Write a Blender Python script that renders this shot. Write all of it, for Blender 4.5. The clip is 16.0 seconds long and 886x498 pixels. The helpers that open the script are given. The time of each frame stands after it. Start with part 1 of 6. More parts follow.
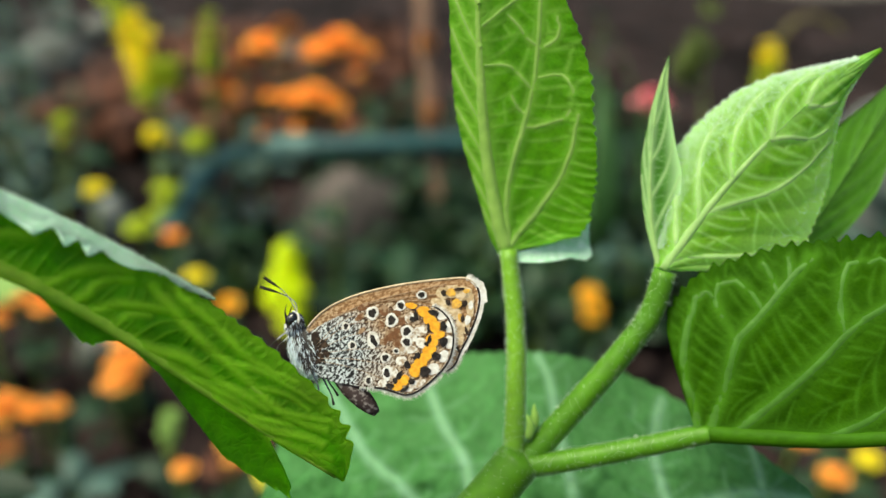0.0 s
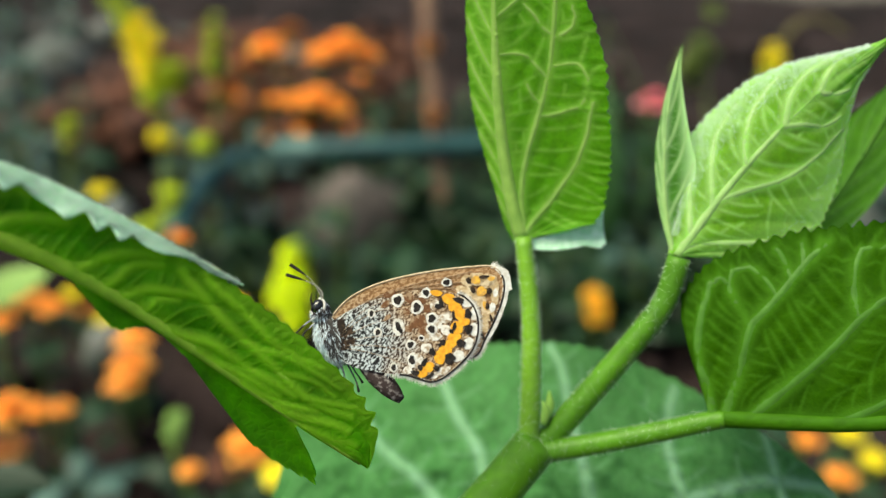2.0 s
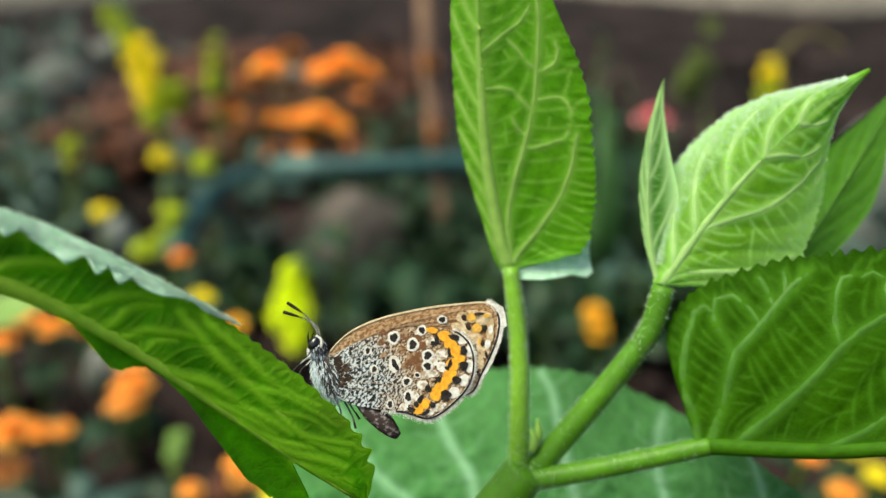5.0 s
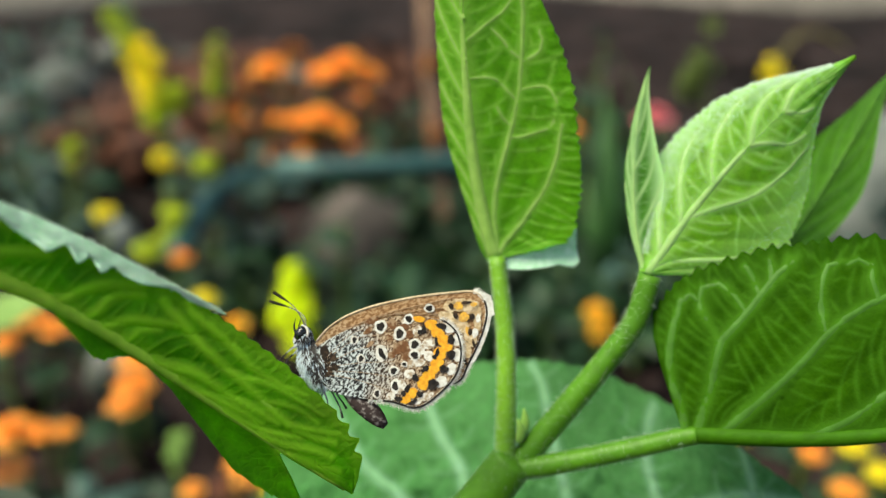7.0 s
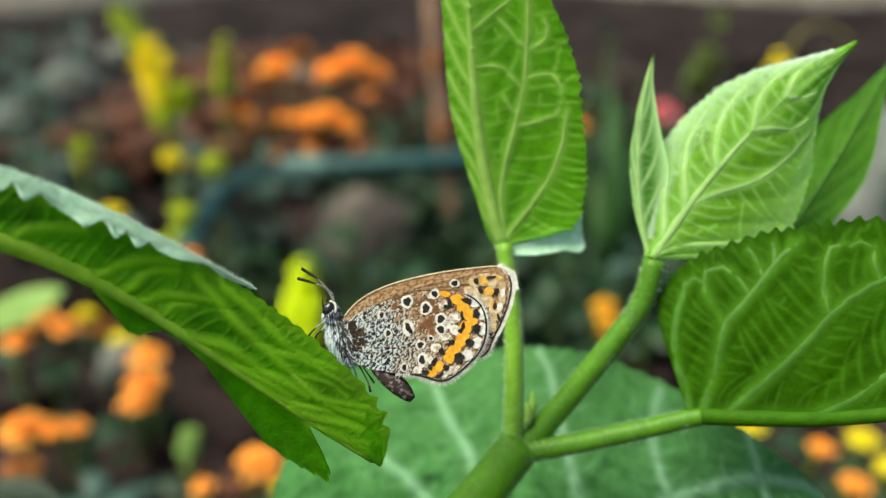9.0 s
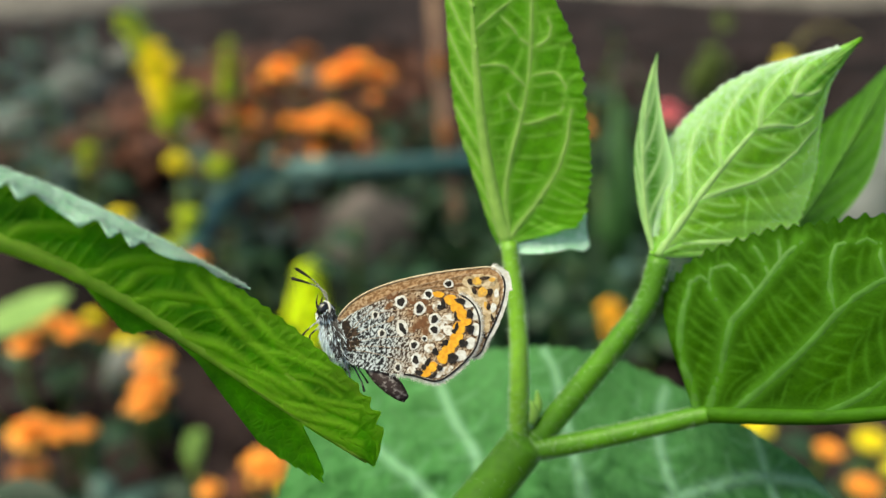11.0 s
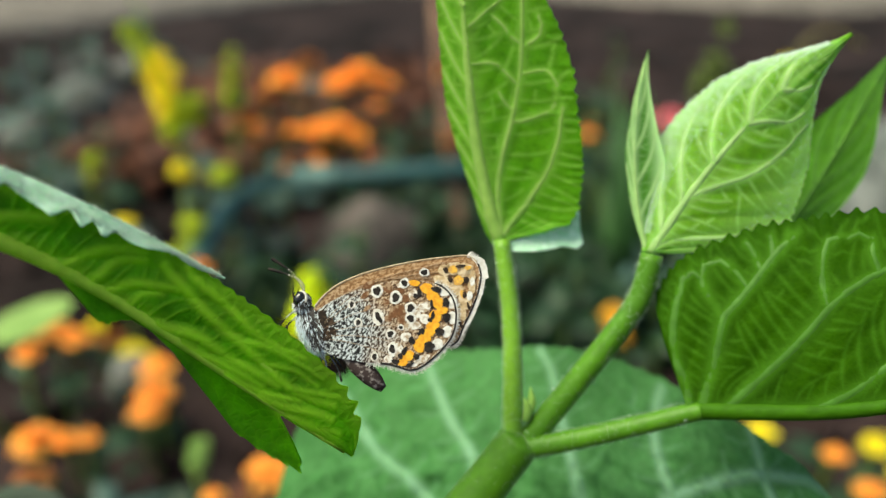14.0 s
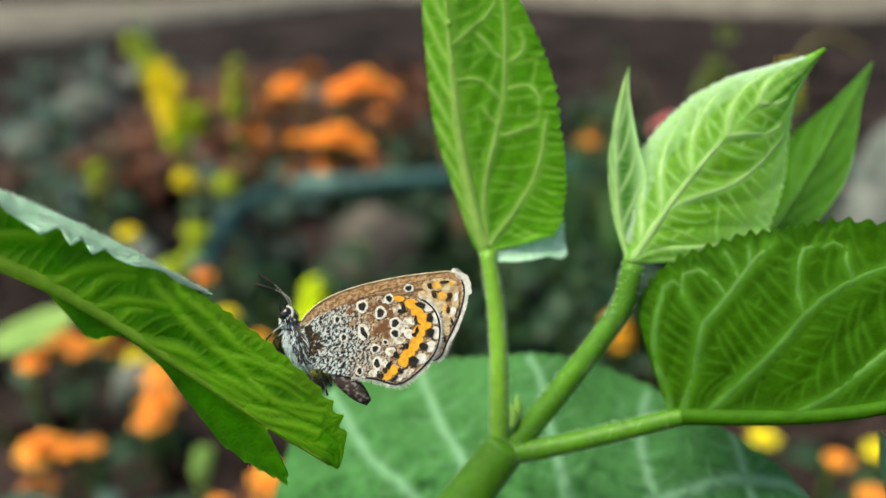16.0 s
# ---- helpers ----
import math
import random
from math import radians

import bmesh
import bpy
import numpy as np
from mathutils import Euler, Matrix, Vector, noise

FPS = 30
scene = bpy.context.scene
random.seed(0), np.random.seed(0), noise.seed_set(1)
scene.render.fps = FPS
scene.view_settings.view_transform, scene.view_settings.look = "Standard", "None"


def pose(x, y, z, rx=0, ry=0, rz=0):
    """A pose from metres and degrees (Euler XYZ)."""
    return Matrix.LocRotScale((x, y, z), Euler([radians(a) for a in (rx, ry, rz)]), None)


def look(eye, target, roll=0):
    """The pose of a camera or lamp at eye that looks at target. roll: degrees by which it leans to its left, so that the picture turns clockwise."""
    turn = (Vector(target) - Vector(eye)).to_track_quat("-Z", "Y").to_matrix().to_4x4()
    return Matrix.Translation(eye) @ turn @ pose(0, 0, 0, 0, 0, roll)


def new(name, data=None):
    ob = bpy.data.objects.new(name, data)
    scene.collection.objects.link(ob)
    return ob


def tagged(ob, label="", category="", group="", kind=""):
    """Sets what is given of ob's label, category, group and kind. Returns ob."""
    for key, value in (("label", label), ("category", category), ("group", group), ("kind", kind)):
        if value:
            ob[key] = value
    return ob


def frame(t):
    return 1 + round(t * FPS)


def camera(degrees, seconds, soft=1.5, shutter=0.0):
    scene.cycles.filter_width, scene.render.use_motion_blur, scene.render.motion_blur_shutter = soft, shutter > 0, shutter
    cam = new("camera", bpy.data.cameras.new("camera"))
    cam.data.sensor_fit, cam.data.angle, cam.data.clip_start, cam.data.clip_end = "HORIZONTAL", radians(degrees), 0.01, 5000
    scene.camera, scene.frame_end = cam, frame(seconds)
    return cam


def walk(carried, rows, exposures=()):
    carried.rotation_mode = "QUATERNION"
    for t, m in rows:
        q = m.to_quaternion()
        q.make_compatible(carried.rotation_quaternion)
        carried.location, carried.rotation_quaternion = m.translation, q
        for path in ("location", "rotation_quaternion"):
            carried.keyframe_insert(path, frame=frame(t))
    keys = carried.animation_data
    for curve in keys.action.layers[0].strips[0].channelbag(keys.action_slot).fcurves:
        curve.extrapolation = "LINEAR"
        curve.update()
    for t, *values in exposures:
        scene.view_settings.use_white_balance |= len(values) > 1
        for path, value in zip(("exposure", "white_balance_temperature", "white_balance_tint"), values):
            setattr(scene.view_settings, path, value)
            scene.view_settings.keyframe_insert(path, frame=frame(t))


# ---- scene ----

# ---------------------------------------------------------------- camera
cam = camera(60, 16.0, soft=1.5)
cam.data.dof.use_dof = True
cam.data.dof.focus_distance = 0.065
cam.data.dof.aperture_fstop = 14.5
PATH = [
    (0, -0.00295, 0.00325, 0.3216, 66.577, -1.263, -0.361),
    (0.5, -0.00343, 0.00312, 0.3218, 66.592, -1.192, -0.316),
    (1, -0.00359, 0.00272, 0.32125, 66.618, -1.032, -0.297),
    (1.5, -0.00348, 0.00203, 0.32018, 66.709, -0.927, -0.248),
    (2, -0.00421, 0.00192, 0.3204, 66.871, -1.126, -0.2),
    (2.5, -0.00468, 0.00156, 0.32043, 67.067, -1.051, -0.139),
    (3, -0.00309, 0.00136, 0.32034, 67.252, -0.86, -0.175),
    (3.5, -0.0024, 0.00092, 0.31964, 67.427, -0.696, -0.185),
    (4, -0.00291, 0.00102, 0.32169, 67.664, -0.689, -0.207),
    (6.5, -0.00257, 0.00171, 0.32248, 68.134, -0.438, -0.174),
    (7, -0.00113, 0.001, 0.32123, 68.113, -0.33, -0.069),
    (7.5, -0.00015, 0.00057, 0.32126, 68.019, -0.136, -0.03),
    (8, 0, 0, 0.32, 68, 0, 0),
    (8.5, -0.00044, -0.00059, 0.31928, 67.927, 0.258, 0.067),
    (9, -0.00123, -0.00067, 0.32064, 67.977, 0.217, 0.287),
    (11.5, -0.0011, -0.00098, 0.31991, 68.263, 0.624, 0.636),
    (12, -0.00087, -0.00126, 0.31875, 68.354, 0.666, 0.691),
    (12.5, -0.00085, -0.00116, 0.31968, 68.464, 0.754, 0.712),
    (13, -0.00104, -0.0008, 0.32094, 68.576, 0.762, 0.755),
    (13.5, -0.00015, -0.00104, 0.32053, 68.676, 0.939, 0.761),
    (14, 0.00008, -0.0013, 0.31937, 68.787, 0.981, 0.818),
    (14.5, 0.00059, -0.00133, 0.32027, 68.934, 1.137, 0.892),
    (15, 0.00103, -0.00143, 0.32131, 69.086, 1.245, 0.876),
    (15.5, 0.0019, -0.00219, 0.32089, 69.148, 1.363, 0.924),
    (16, 0.00185, -0.00309, 0.32046, 69.308, 1.399, 1),
]
walk(cam, [(t, pose(*p)) for t, *p in PATH], exposures=[(0, 0.65, 7250, 0), (16, 0.65, 7250, 0)])

# ---------------------------------------------------------------- light
world = bpy.data.worlds.new("garden_sky")
scene.world = world
world.use_nodes = True
wn = world.node_tree
sky = wn.nodes.new("ShaderNodeTexSky")
sky.sky_type, sky.sun_disc = "NISHITA", False
sky.sun_elevation, sky.sun_rotation = radians(62), radians(-112)
sky.dust_density = 3.0
wn.links.new(sky.outputs[0], wn.nodes["Background"].inputs[0])
wn.nodes["Background"].inputs[1].default_value = 0.10
sun_data = bpy.data.lights.new("sun", "SUN")
sun_data.energy, sun_data.angle, sun_data.color = 3.3, radians(35), (0.965, 0.95, 0.81)
sun = new("sun", sun_data)
sun.matrix_world = look((-1.9, -0.75, 4.0), (0, 0, 0))


# ---------------------------------------------------------------- materials
def material(name, base, rough=0.5, second=None, scale=200.0, bump=0.3, bump_scale=900.0, through_light=0.0,
             sheen=0.0, metal=0.0, coat=0.0, lo=0.35, hi=0.65, spec=0.5, dist=0.0004, tint=None, vary=0.0, cells=0.0, cell_bump=0.16, vein=None):
    """Surface with two scales of colour variation and fine relief. through_light: share of light that passes a thin blade."""
    m = bpy.data.materials.new(name)
    m.use_nodes = True
    nt = m.node_tree
    n, ln = nt.nodes, nt.links
    bsdf = n["Principled BSDF"]
    co = n.new("ShaderNodeTexCoord").outputs["Object"]
    big = n.new("ShaderNodeTexNoise")
    big.inputs["Scale"].default_value, big.inputs["Detail"].default_value = scale, 5
    ln.new(co, big.inputs["Vector"])
    ramp = n.new("ShaderNodeValToRGB")
    second = second or tuple(c * 0.75 for c in base)
    ramp.color_ramp.elements[0].position, ramp.color_ramp.elements[1].position = lo, hi
    ramp.color_ramp.elements[0].color, ramp.color_ramp.elements[1].color = (*base, 1), (*second, 1)
    ln.new(big.outputs["Fac"], ramp.inputs[0])
    fine = n.new("ShaderNodeTexNoise")
    fine.inputs["Scale"].default_value, fine.inputs["Detail"].default_value = bump_scale, 4
    ln.new(co, fine.inputs["Vector"])
    mul = n.new("ShaderNodeMix")
    mul.data_type, mul.blend_type = "RGBA", "OVERLAY"
    mul.inputs[0].default_value = 0.35
    ln.new(ramp.outputs[0], mul.inputs[6])
    ln.new(fine.outputs["Fac"], mul.inputs[7])
    colour = mul.outputs[2]
    if vary:
        info = n.new("ShaderNodeObjectInfo")
        hsv = n.new("ShaderNodeHueSaturation")
        rng = n.new("ShaderNodeMapRange")
        rng.inputs["To Min"].default_value, rng.inputs["To Max"].default_value = 1 - vary, 1 + vary
        ln.new(info.outputs["Random"], rng.inputs["Value"])
        ln.new(rng.outputs[0], hsv.inputs["Value"])
        ln.new(colour, hsv.inputs["Color"])
        colour = hsv.outputs[0]
    ln.new(colour, bsdf.inputs["Base Color"])
    bsdf.inputs["Roughness"].default_value, bsdf.inputs["Metallic"].default_value = rough, metal
    bsdf.inputs["Specular IOR Level"].default_value = spec
    bsdf.inputs["Sheen Weight"].default_value = sheen
    bsdf.inputs["Sheen Roughness"].default_value = 0.4
    bsdf.inputs["Coat Weight"].default_value = coat
    bp = n.new("ShaderNodeBump")
    bp.inputs["Strength"].default_value, bp.inputs["Distance"].default_value = bump, dist
    ln.new(fine.outputs["Fac"], bp.inputs["Height"])
    if cells:
        # finest net of veinlets: slightly raised and paler lines round small cells
        warp = n.new("ShaderNodeMix")
        warp.data_type, warp.blend_type = "RGBA", "LINEAR_LIGHT"
        warp.inputs[0].default_value = 0.0006
        ln.new(co, warp.inputs[6])
        ln.new(big.outputs["Color"], warp.inputs[7])
        vor = n.new("ShaderNodeTexVoronoi")
        vor.feature = "DISTANCE_TO_EDGE"
        vor.inputs["Scale"].default_value = cells
        ln.new(warp.outputs[2], vor.inputs["Vector"])
        edge = n.new("ShaderNodeMapRange")
        edge.inputs["From Min"].default_value, edge.inputs["From Max"].default_value = 0.0, 0.22
        edge.inputs["To Min"].default_value, edge.inputs["To Max"].default_value = 1.0, 0.0
        ln.new(vor.outputs["Distance"], edge.inputs["Value"])
        b2 = n.new("ShaderNodeBump")
        b2.inputs["Strength"].default_value, b2.inputs["Distance"].default_value = cell_bump, 0.0001
        b2.invert = True
        ln.new(edge.outputs[0], b2.inputs["Height"])
        ln.new(b2.outputs[0], bp.inputs["Normal"])
        pale = n.new("ShaderNodeMix")
        pale.data_type, pale.blend_type = "RGBA", "MULTIPLY"
        amount = n.new("ShaderNodeMath")
        amount.operation = "MULTIPLY"
        amount.inputs[1].default_value = 0.3
        ln.new(edge.outputs[0], amount.inputs[0])
        ln.new(amount.outputs[0], pale.inputs[0])
        ln.new(colour, pale.inputs[6])
        pale.inputs[7].default_value = (1.5, 1.25, 1.6, 1)
        colour = pale.outputs[2]
        ln.new(colour, bsdf.inputs["Base Color"])
    if vein:
        # paler tissue along the veins of the blade
        near = n.new("ShaderNodeAttribute")
        near.attribute_name = "vein"
        vm = n.new("ShaderNodeMix")
        vm.data_type = "RGBA"
        ln.new(near.outputs["Fac"], vm.inputs[0])
        ln.new(colour, vm.inputs[6])
        vm.inputs[7].default_value = (*vein, 1)
        colour = vm.outputs[2]
        ln.new(colour, bsdf.inputs["Base Color"])
    ln.new(bp.outputs[0], bsdf.inputs["Normal"])
    if through_light:
        tr = n.new("ShaderNodeBsdfTranslucent")
        mix = n.new("ShaderNodeMixShader")
        mix.inputs[0].default_value = through_light
        if tint:
            mt = n.new("ShaderNodeMix")
            mt.data_type, mt.blend_type = "RGBA", "MULTIPLY"
            mt.inputs[0].default_value = 1.0
            ln.new(colour, mt.inputs[6])
            mt.inputs[7].default_value = (*tint, 1)
            ln.new(mt.outputs[2], tr.inputs["Color"])
        else:
            ln.new(colour, tr.inputs["Color"])
        ln.new(bp.outputs[0], tr.inputs["Normal"])
        ln.new(bsdf.outputs[0], mix.inputs[1])
        ln.new(tr.outputs[0], mix.inputs[2])
        ln.new(mix.outputs[0], n["Material Output"].inputs["Surface"])
    return m


LEAF = dict(rough=0.55, spec=0.3, tint=(1.12, 1.45, 0.4))
M_UPRIGHT = material("young_leaf_green", cells=1900, vein=(0.36, 0.62, 0.11), base=(0.150, 0.43, 0.010), second=(0.115, 0.37, 0.008), bump=0.25, sheen=0.08, through_light=0.5, **LEAF)
M_BUD = material("bud_leaf_green", cells=2000, vein=(0.53, 0.75, 0.29), base=(0.225, 0.48, 0.025), second=(0.17, 0.41, 0.016), bump=0.25, sheen=0.5, through_light=0.6, **LEAF)
M_CLASP = material("clasping_leaf_green", cells=2000, vein=(0.52, 0.74, 0.42), base=(0.085, 0.29, 0.022), second=(0.065, 0.23, 0.016), bump=0.25, sheen=0.3, through_light=0.45, **LEAF)
# darker than the other leaves: the shade on this one is in its green
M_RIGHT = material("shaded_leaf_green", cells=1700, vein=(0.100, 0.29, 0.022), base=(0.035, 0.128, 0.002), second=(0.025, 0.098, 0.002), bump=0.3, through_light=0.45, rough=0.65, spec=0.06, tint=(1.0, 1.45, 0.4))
M_PERCH = material("perch_leaf_green", cells=1500, cell_bump=0.25, vein=(0.42, 0.62, 0.06), base=(0.118, 0.38, 0.008), second=(0.066, 0.25, 0.004), lo=0.38, hi=0.62, bump=0.4, dist=0.00015, sheen=0.03, through_light=0.68, rough=0.55, spec=0.25, tint=(1.5, 1.6, 0.4))
M_BIG = material("broad_leaf_green", cells=600, vein=(0.26, 0.50, 0.32), base=(0.072, 0.245, 0.068), second=(0.046, 0.175, 0.043), bump=0.3, sheen=0.03, through_light=0.3, rough=0.65, spec=0.2)
VN = dict(scale=400, bump=0.2, through_light=0.35, rough=0.55, spec=0.3)
M_VEIN = material("pale_vein", (0.38, 0.62, 0.14), second=(0.33, 0.58, 0.11), sheen=0.2, **VN)
M_VEIN_BUD = material("bud_vein", (0.42, 0.66, 0.24), second=(0.37, 0.61, 0.20), sheen=0.3, **VN)
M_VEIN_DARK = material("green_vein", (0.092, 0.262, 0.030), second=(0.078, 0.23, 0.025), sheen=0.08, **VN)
M_VEIN_PERCH = material("perch_vein", (0.46, 0.64, 0.10), second=(0.38, 0.57, 0.07), scale=400, bump=0.2, through_light=0.62, rough=0.55, spec=0.2, tint=(1.4, 1.5, 0.5))
M_VEIN_BIG = material("broad_leaf_vein", (0.22, 0.46, 0.25), second=(0.18, 0.41, 0.20), sheen=0.1, **VN)
M_STEM = material("hairy_green_stem", (0.076, 0.225, 0.005), second=(0.056, 0.175, 0.004), scale=160, bump=0.25, sheen=0.12, rough=0.5, spec=0.35)
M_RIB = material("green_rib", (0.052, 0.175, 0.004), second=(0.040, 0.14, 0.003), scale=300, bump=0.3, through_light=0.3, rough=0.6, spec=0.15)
M_PETIOLE = material("pale_petiole", (0.17, 0.38, 0.018), second=(0.13, 0.31, 0.013), scale=160, bump=0.25, sheen=0.2, rough=0.5)
M_FLAP = material("pale_leaf_face", (0.70, 0.98, 0.78), second=(0.50, 0.84, 0.57), scale=900, lo=0.42, hi=0.6, bump=0.35, bump_scale=2200, dist=0.00012, sheen=0.1, through_light=0.08, tint=(1.2, 1.15, 0.9))
M_BACK = material("back_leaf_green", cells=1500, vein=(0.15, 0.38, 0.05), base=(0.085, 0.26, 0.012), second=(0.06, 0.21, 0.012), bump=0.3, through_light=0.4, **LEAF)
M_HAIR = material("white_plant_hair", (0.84, 0.98, 0.88), second=(0.78, 0.94, 0.82), bump=0.0, through_light=0.5)


# ---------------------------------------------------------------- building helpers
BASE = {}


def thing(name, m, label, category, group="", kind=""):
    """An Empty at the base of a thing; its parts are modelled in world space unless local."""
    ob = new(name)
    ob.empty_display_size = 0.01
    ob.matrix_basis = m
    BASE[ob] = m.copy()
    return tagged(ob, label, category, group, kind)


def part(name, bm, mat, parent, label="", kind="", local=False, smooth=True):
    me = bpy.data.meshes.new(name)
    root = BASE.get(parent, Matrix())
    if not local:
        bm.transform(root.inverted())
    bm.normal_update()
    bm.to_mesh(me)
    bm.free()
    for p in me.polygons:
        p.use_smooth = smooth
    me.materials.append(mat)
    ob = new(name, me)
    if parent:
        ob.parent = parent
        BASE[ob] = root
    return tagged(ob, label, kind=kind)


def bez(pts, t):
    a, b, c, d = (Vector(p) for p in pts)
    s = 1 - t
    return a * s ** 3 + b * 3 * s * s * t + c * 3 * s * t * t + d * t ** 3


def spline(pts, n):
    """Points along a smooth curve through pts."""
    p = [Vector(q) for q in pts]
    p = [p[0] * 2 - p[1]] + p + [p[-1] * 2 - p[-2]]
    out = []
    segs = len(p) - 3
    for k in range(n):
        f = k / (n - 1) * segs
        i = min(int(f), segs - 1)
        t = f - i
        a, b, c, d = p[i:i + 4]
        out.append(0.5 * ((2 * b) + (c - a) * t + (2 * a - 5 * b + 4 * c - d) * t * t + (3 * b - a - 3 * c + d) * t ** 3))
    return out


def tube(bm, pts, radius, sides=8, caps=True):
    """Sweeps a ring along pts; radius: a number, a list or a function of 0..1."""
    pts = [Vector(p) for p in pts]
    n = len(pts)
    tang = [(pts[min(i + 1, n - 1)] - pts[max(i - 1, 0)]).normalized() for i in range(n)]
    ref = Vector((0, 0, 1)) if abs(tang[0].z) < 0.9 else Vector((1, 0, 0))
    side = tang[0].cross(ref).normalized()
    rings = []
    for i in range(n):
        side = (side - tang[i] * side.dot(tang[i])).normalized()
        up = tang[i].cross(side)
        r = radius(i / max(1, n - 1)) if callable(radius) else radius[i] if isinstance(radius, list) else radius
        rings.append([bm.verts.new(pts[i] + (side * math.cos(a) + up * math.sin(a)) * r)
                      for a in (2 * math.pi * k / sides for k in range(sides))])
    for a, b in zip(rings, rings[1:]):
        for k in range(sides):
            bm.faces.new((a[k], a[(k + 1) % sides], b[(k + 1) % sides], b[k]))
    if caps:
        bm.faces.new(rings[0][::-1])
        bm.faces.new(rings[-1])


def hairs(bm, pts, radius, count, length, rng, thick=0.00002, lean=0.4):
    """Short tapered hairs standing off a stem."""
    pts = [Vector(p) for p in pts]
    for _ in range(count):
        f = rng.random() * (len(pts) - 1.001)
        i = int(f)
        p = pts[i].lerp(pts[i + 1], f - i)
        t = (pts[i + 1] - pts[i]).normalized()
        d = Vector((rng.uniform(-1, 1), rng.uniform(-1, 1), rng.uniform(-1, 1)))
        d = (d - t * d.dot(t)).normalized()
        r = radius(f / (len(pts) - 1)) if callable(radius) else radius
        a = p + d * r * 0.95
        tip = a + (d + t * rng.uniform(-lean, lean)).normalized() * length * rng.uniform(0.5, 1.2)
        e = t.cross(d) * thick
        v = [bm.verts.new(a + e), bm.verts.new(a - e), bm.verts.new(a + t * thick * 1.6), bm.verts.new(tip)]
        bm.faces.new((v[0], v[1], v[3]))
        bm.faces.new((v[1], v[2], v[3]))
        bm.faces.new((v[2], v[0], v[3]))


def interp(table):
    xs, ys = [a for a, _ in table], [b for _, b in table]
    return lambda u: float(np.interp(u, xs, ys))


def smooth_step(a, b, x):
    t = min(1, max(0, (x - a) / (b - a)))
    return t * t * (3 - 2 * t)


class Half:
    """One half of a leaf blade, from the midrib (v = 0) to the margin (v = 1)."""

    def __init__(self, mid, side, width, shape, bend=0.0, bend_from=0.0, bend_along=None, teeth=0, tooth=0.05,
                 veins=7, sweep=0.25, arch=0.1, quilt=0.0, face=(0, -0.9272, 0.3746), seed=0, ripple=0.0, crease=0.0, jag=0.0, fold=95):
        self.mid, self.side, self.width, self.shape = mid, [Vector(s) for s in side], width, interp(shape)
        self.bend, self.bend_from, self.bend_along = bend, bend_from, interp(bend_along) if bend_along else (lambda u: 1.0)
        self.teeth, self.tooth, self.veins, self.sweep, self.arch = teeth, tooth, veins, sweep, arch
        self.quilt, self.face, self.seed, self.ripple, self.crease, self.jag, self.fold = quilt, Vector(face), seed, ripple, crease, jag, fold

    def axes(self, u):
        c = bez(self.mid, u)
        t = (bez(self.mid, min(1, u + 0.01)) - bez(self.mid, max(0, u - 0.01))).normalized()
        s = self.side[0].lerp(self.side[-1], u) if len(self.side) == 2 else (
            self.side[0].lerp(self.side[1], u * 2) if u < 0.5 else self.side[1].lerp(self.side[2], u * 2 - 1))
        s = s.normalized()
        n = t.cross(s).normalized()
        n = n if n.dot(self.face) > 0 else -n
        return c, s, n

    def at(self, u, v, lift=0.0):
        c, s, n = self.axes(u)
        w = self.width * self.shape(u)
        if self.teeth and v > 0.55:
            f = (u * self.teeth + 0.35 * math.sin(u * 17 + self.seed)) % 1.0
            saw = f / 0.7 if f < 0.7 else (1 - f) / 0.3
            w *= 1 + self.tooth * (1 + self.jag * smooth_step(0.84, 0.95, u)) * (saw - 0.5) * smooth_step(0.55, 1.0, v)
        steps = 10
        p = Vector((0, 0, 0))
        ang = 0
        for k in range(steps):
            x = (k + 0.5) / steps * v
            ang = self.bend * self.bend_along(u) * smooth_step(self.bend_from, 1.0, x)
            p += (s * math.cos(ang) + n * math.sin(ang)) * (v / steps)
        nn = n * math.cos(ang) - s * math.sin(ang)
        q = (u - self.sweep * v - self.arch * v * v) * self.veins
        h = self.quilt * (abs(math.sin(math.pi * q)) ** 0.6) * min(1, v * 6) * (1 - 0.6 * v)
        h += self.ripple * math.sin(u * 23 + self.seed) * v * v
        if self.crease:
            h += self.crease * (noise.noise((u * self.fold * 0.22, v * 9 + u * 8, self.seed)) + 0.6 * noise.noise((u * self.fold * 0.5, v * 17 - u * 9, self.seed + 3))) * min(1, v * 5) * (1.15 - v)
        return c + p * w + nn * (h + lift)

    def normal(self, u, v):
        e = 0.01
        a = self.at(min(1, u + e), v) - self.at(max(0, u - e), v)
        b = self.at(u, min(1, v + e)) - self.at(u, max(0, v - e))
        return a.cross(b).normalized()

    def vein(self, k, vmax=0.93, n=12):
        """Side vein k as (u, v) pairs."""
        out = []
        for i in range(n):
            v = vmax * i / (n - 1)
            u = k / self.veins + self.sweep * v + self.arch * v * v
            if u > 0.985:
                break
            out.append((u, v))
        return out


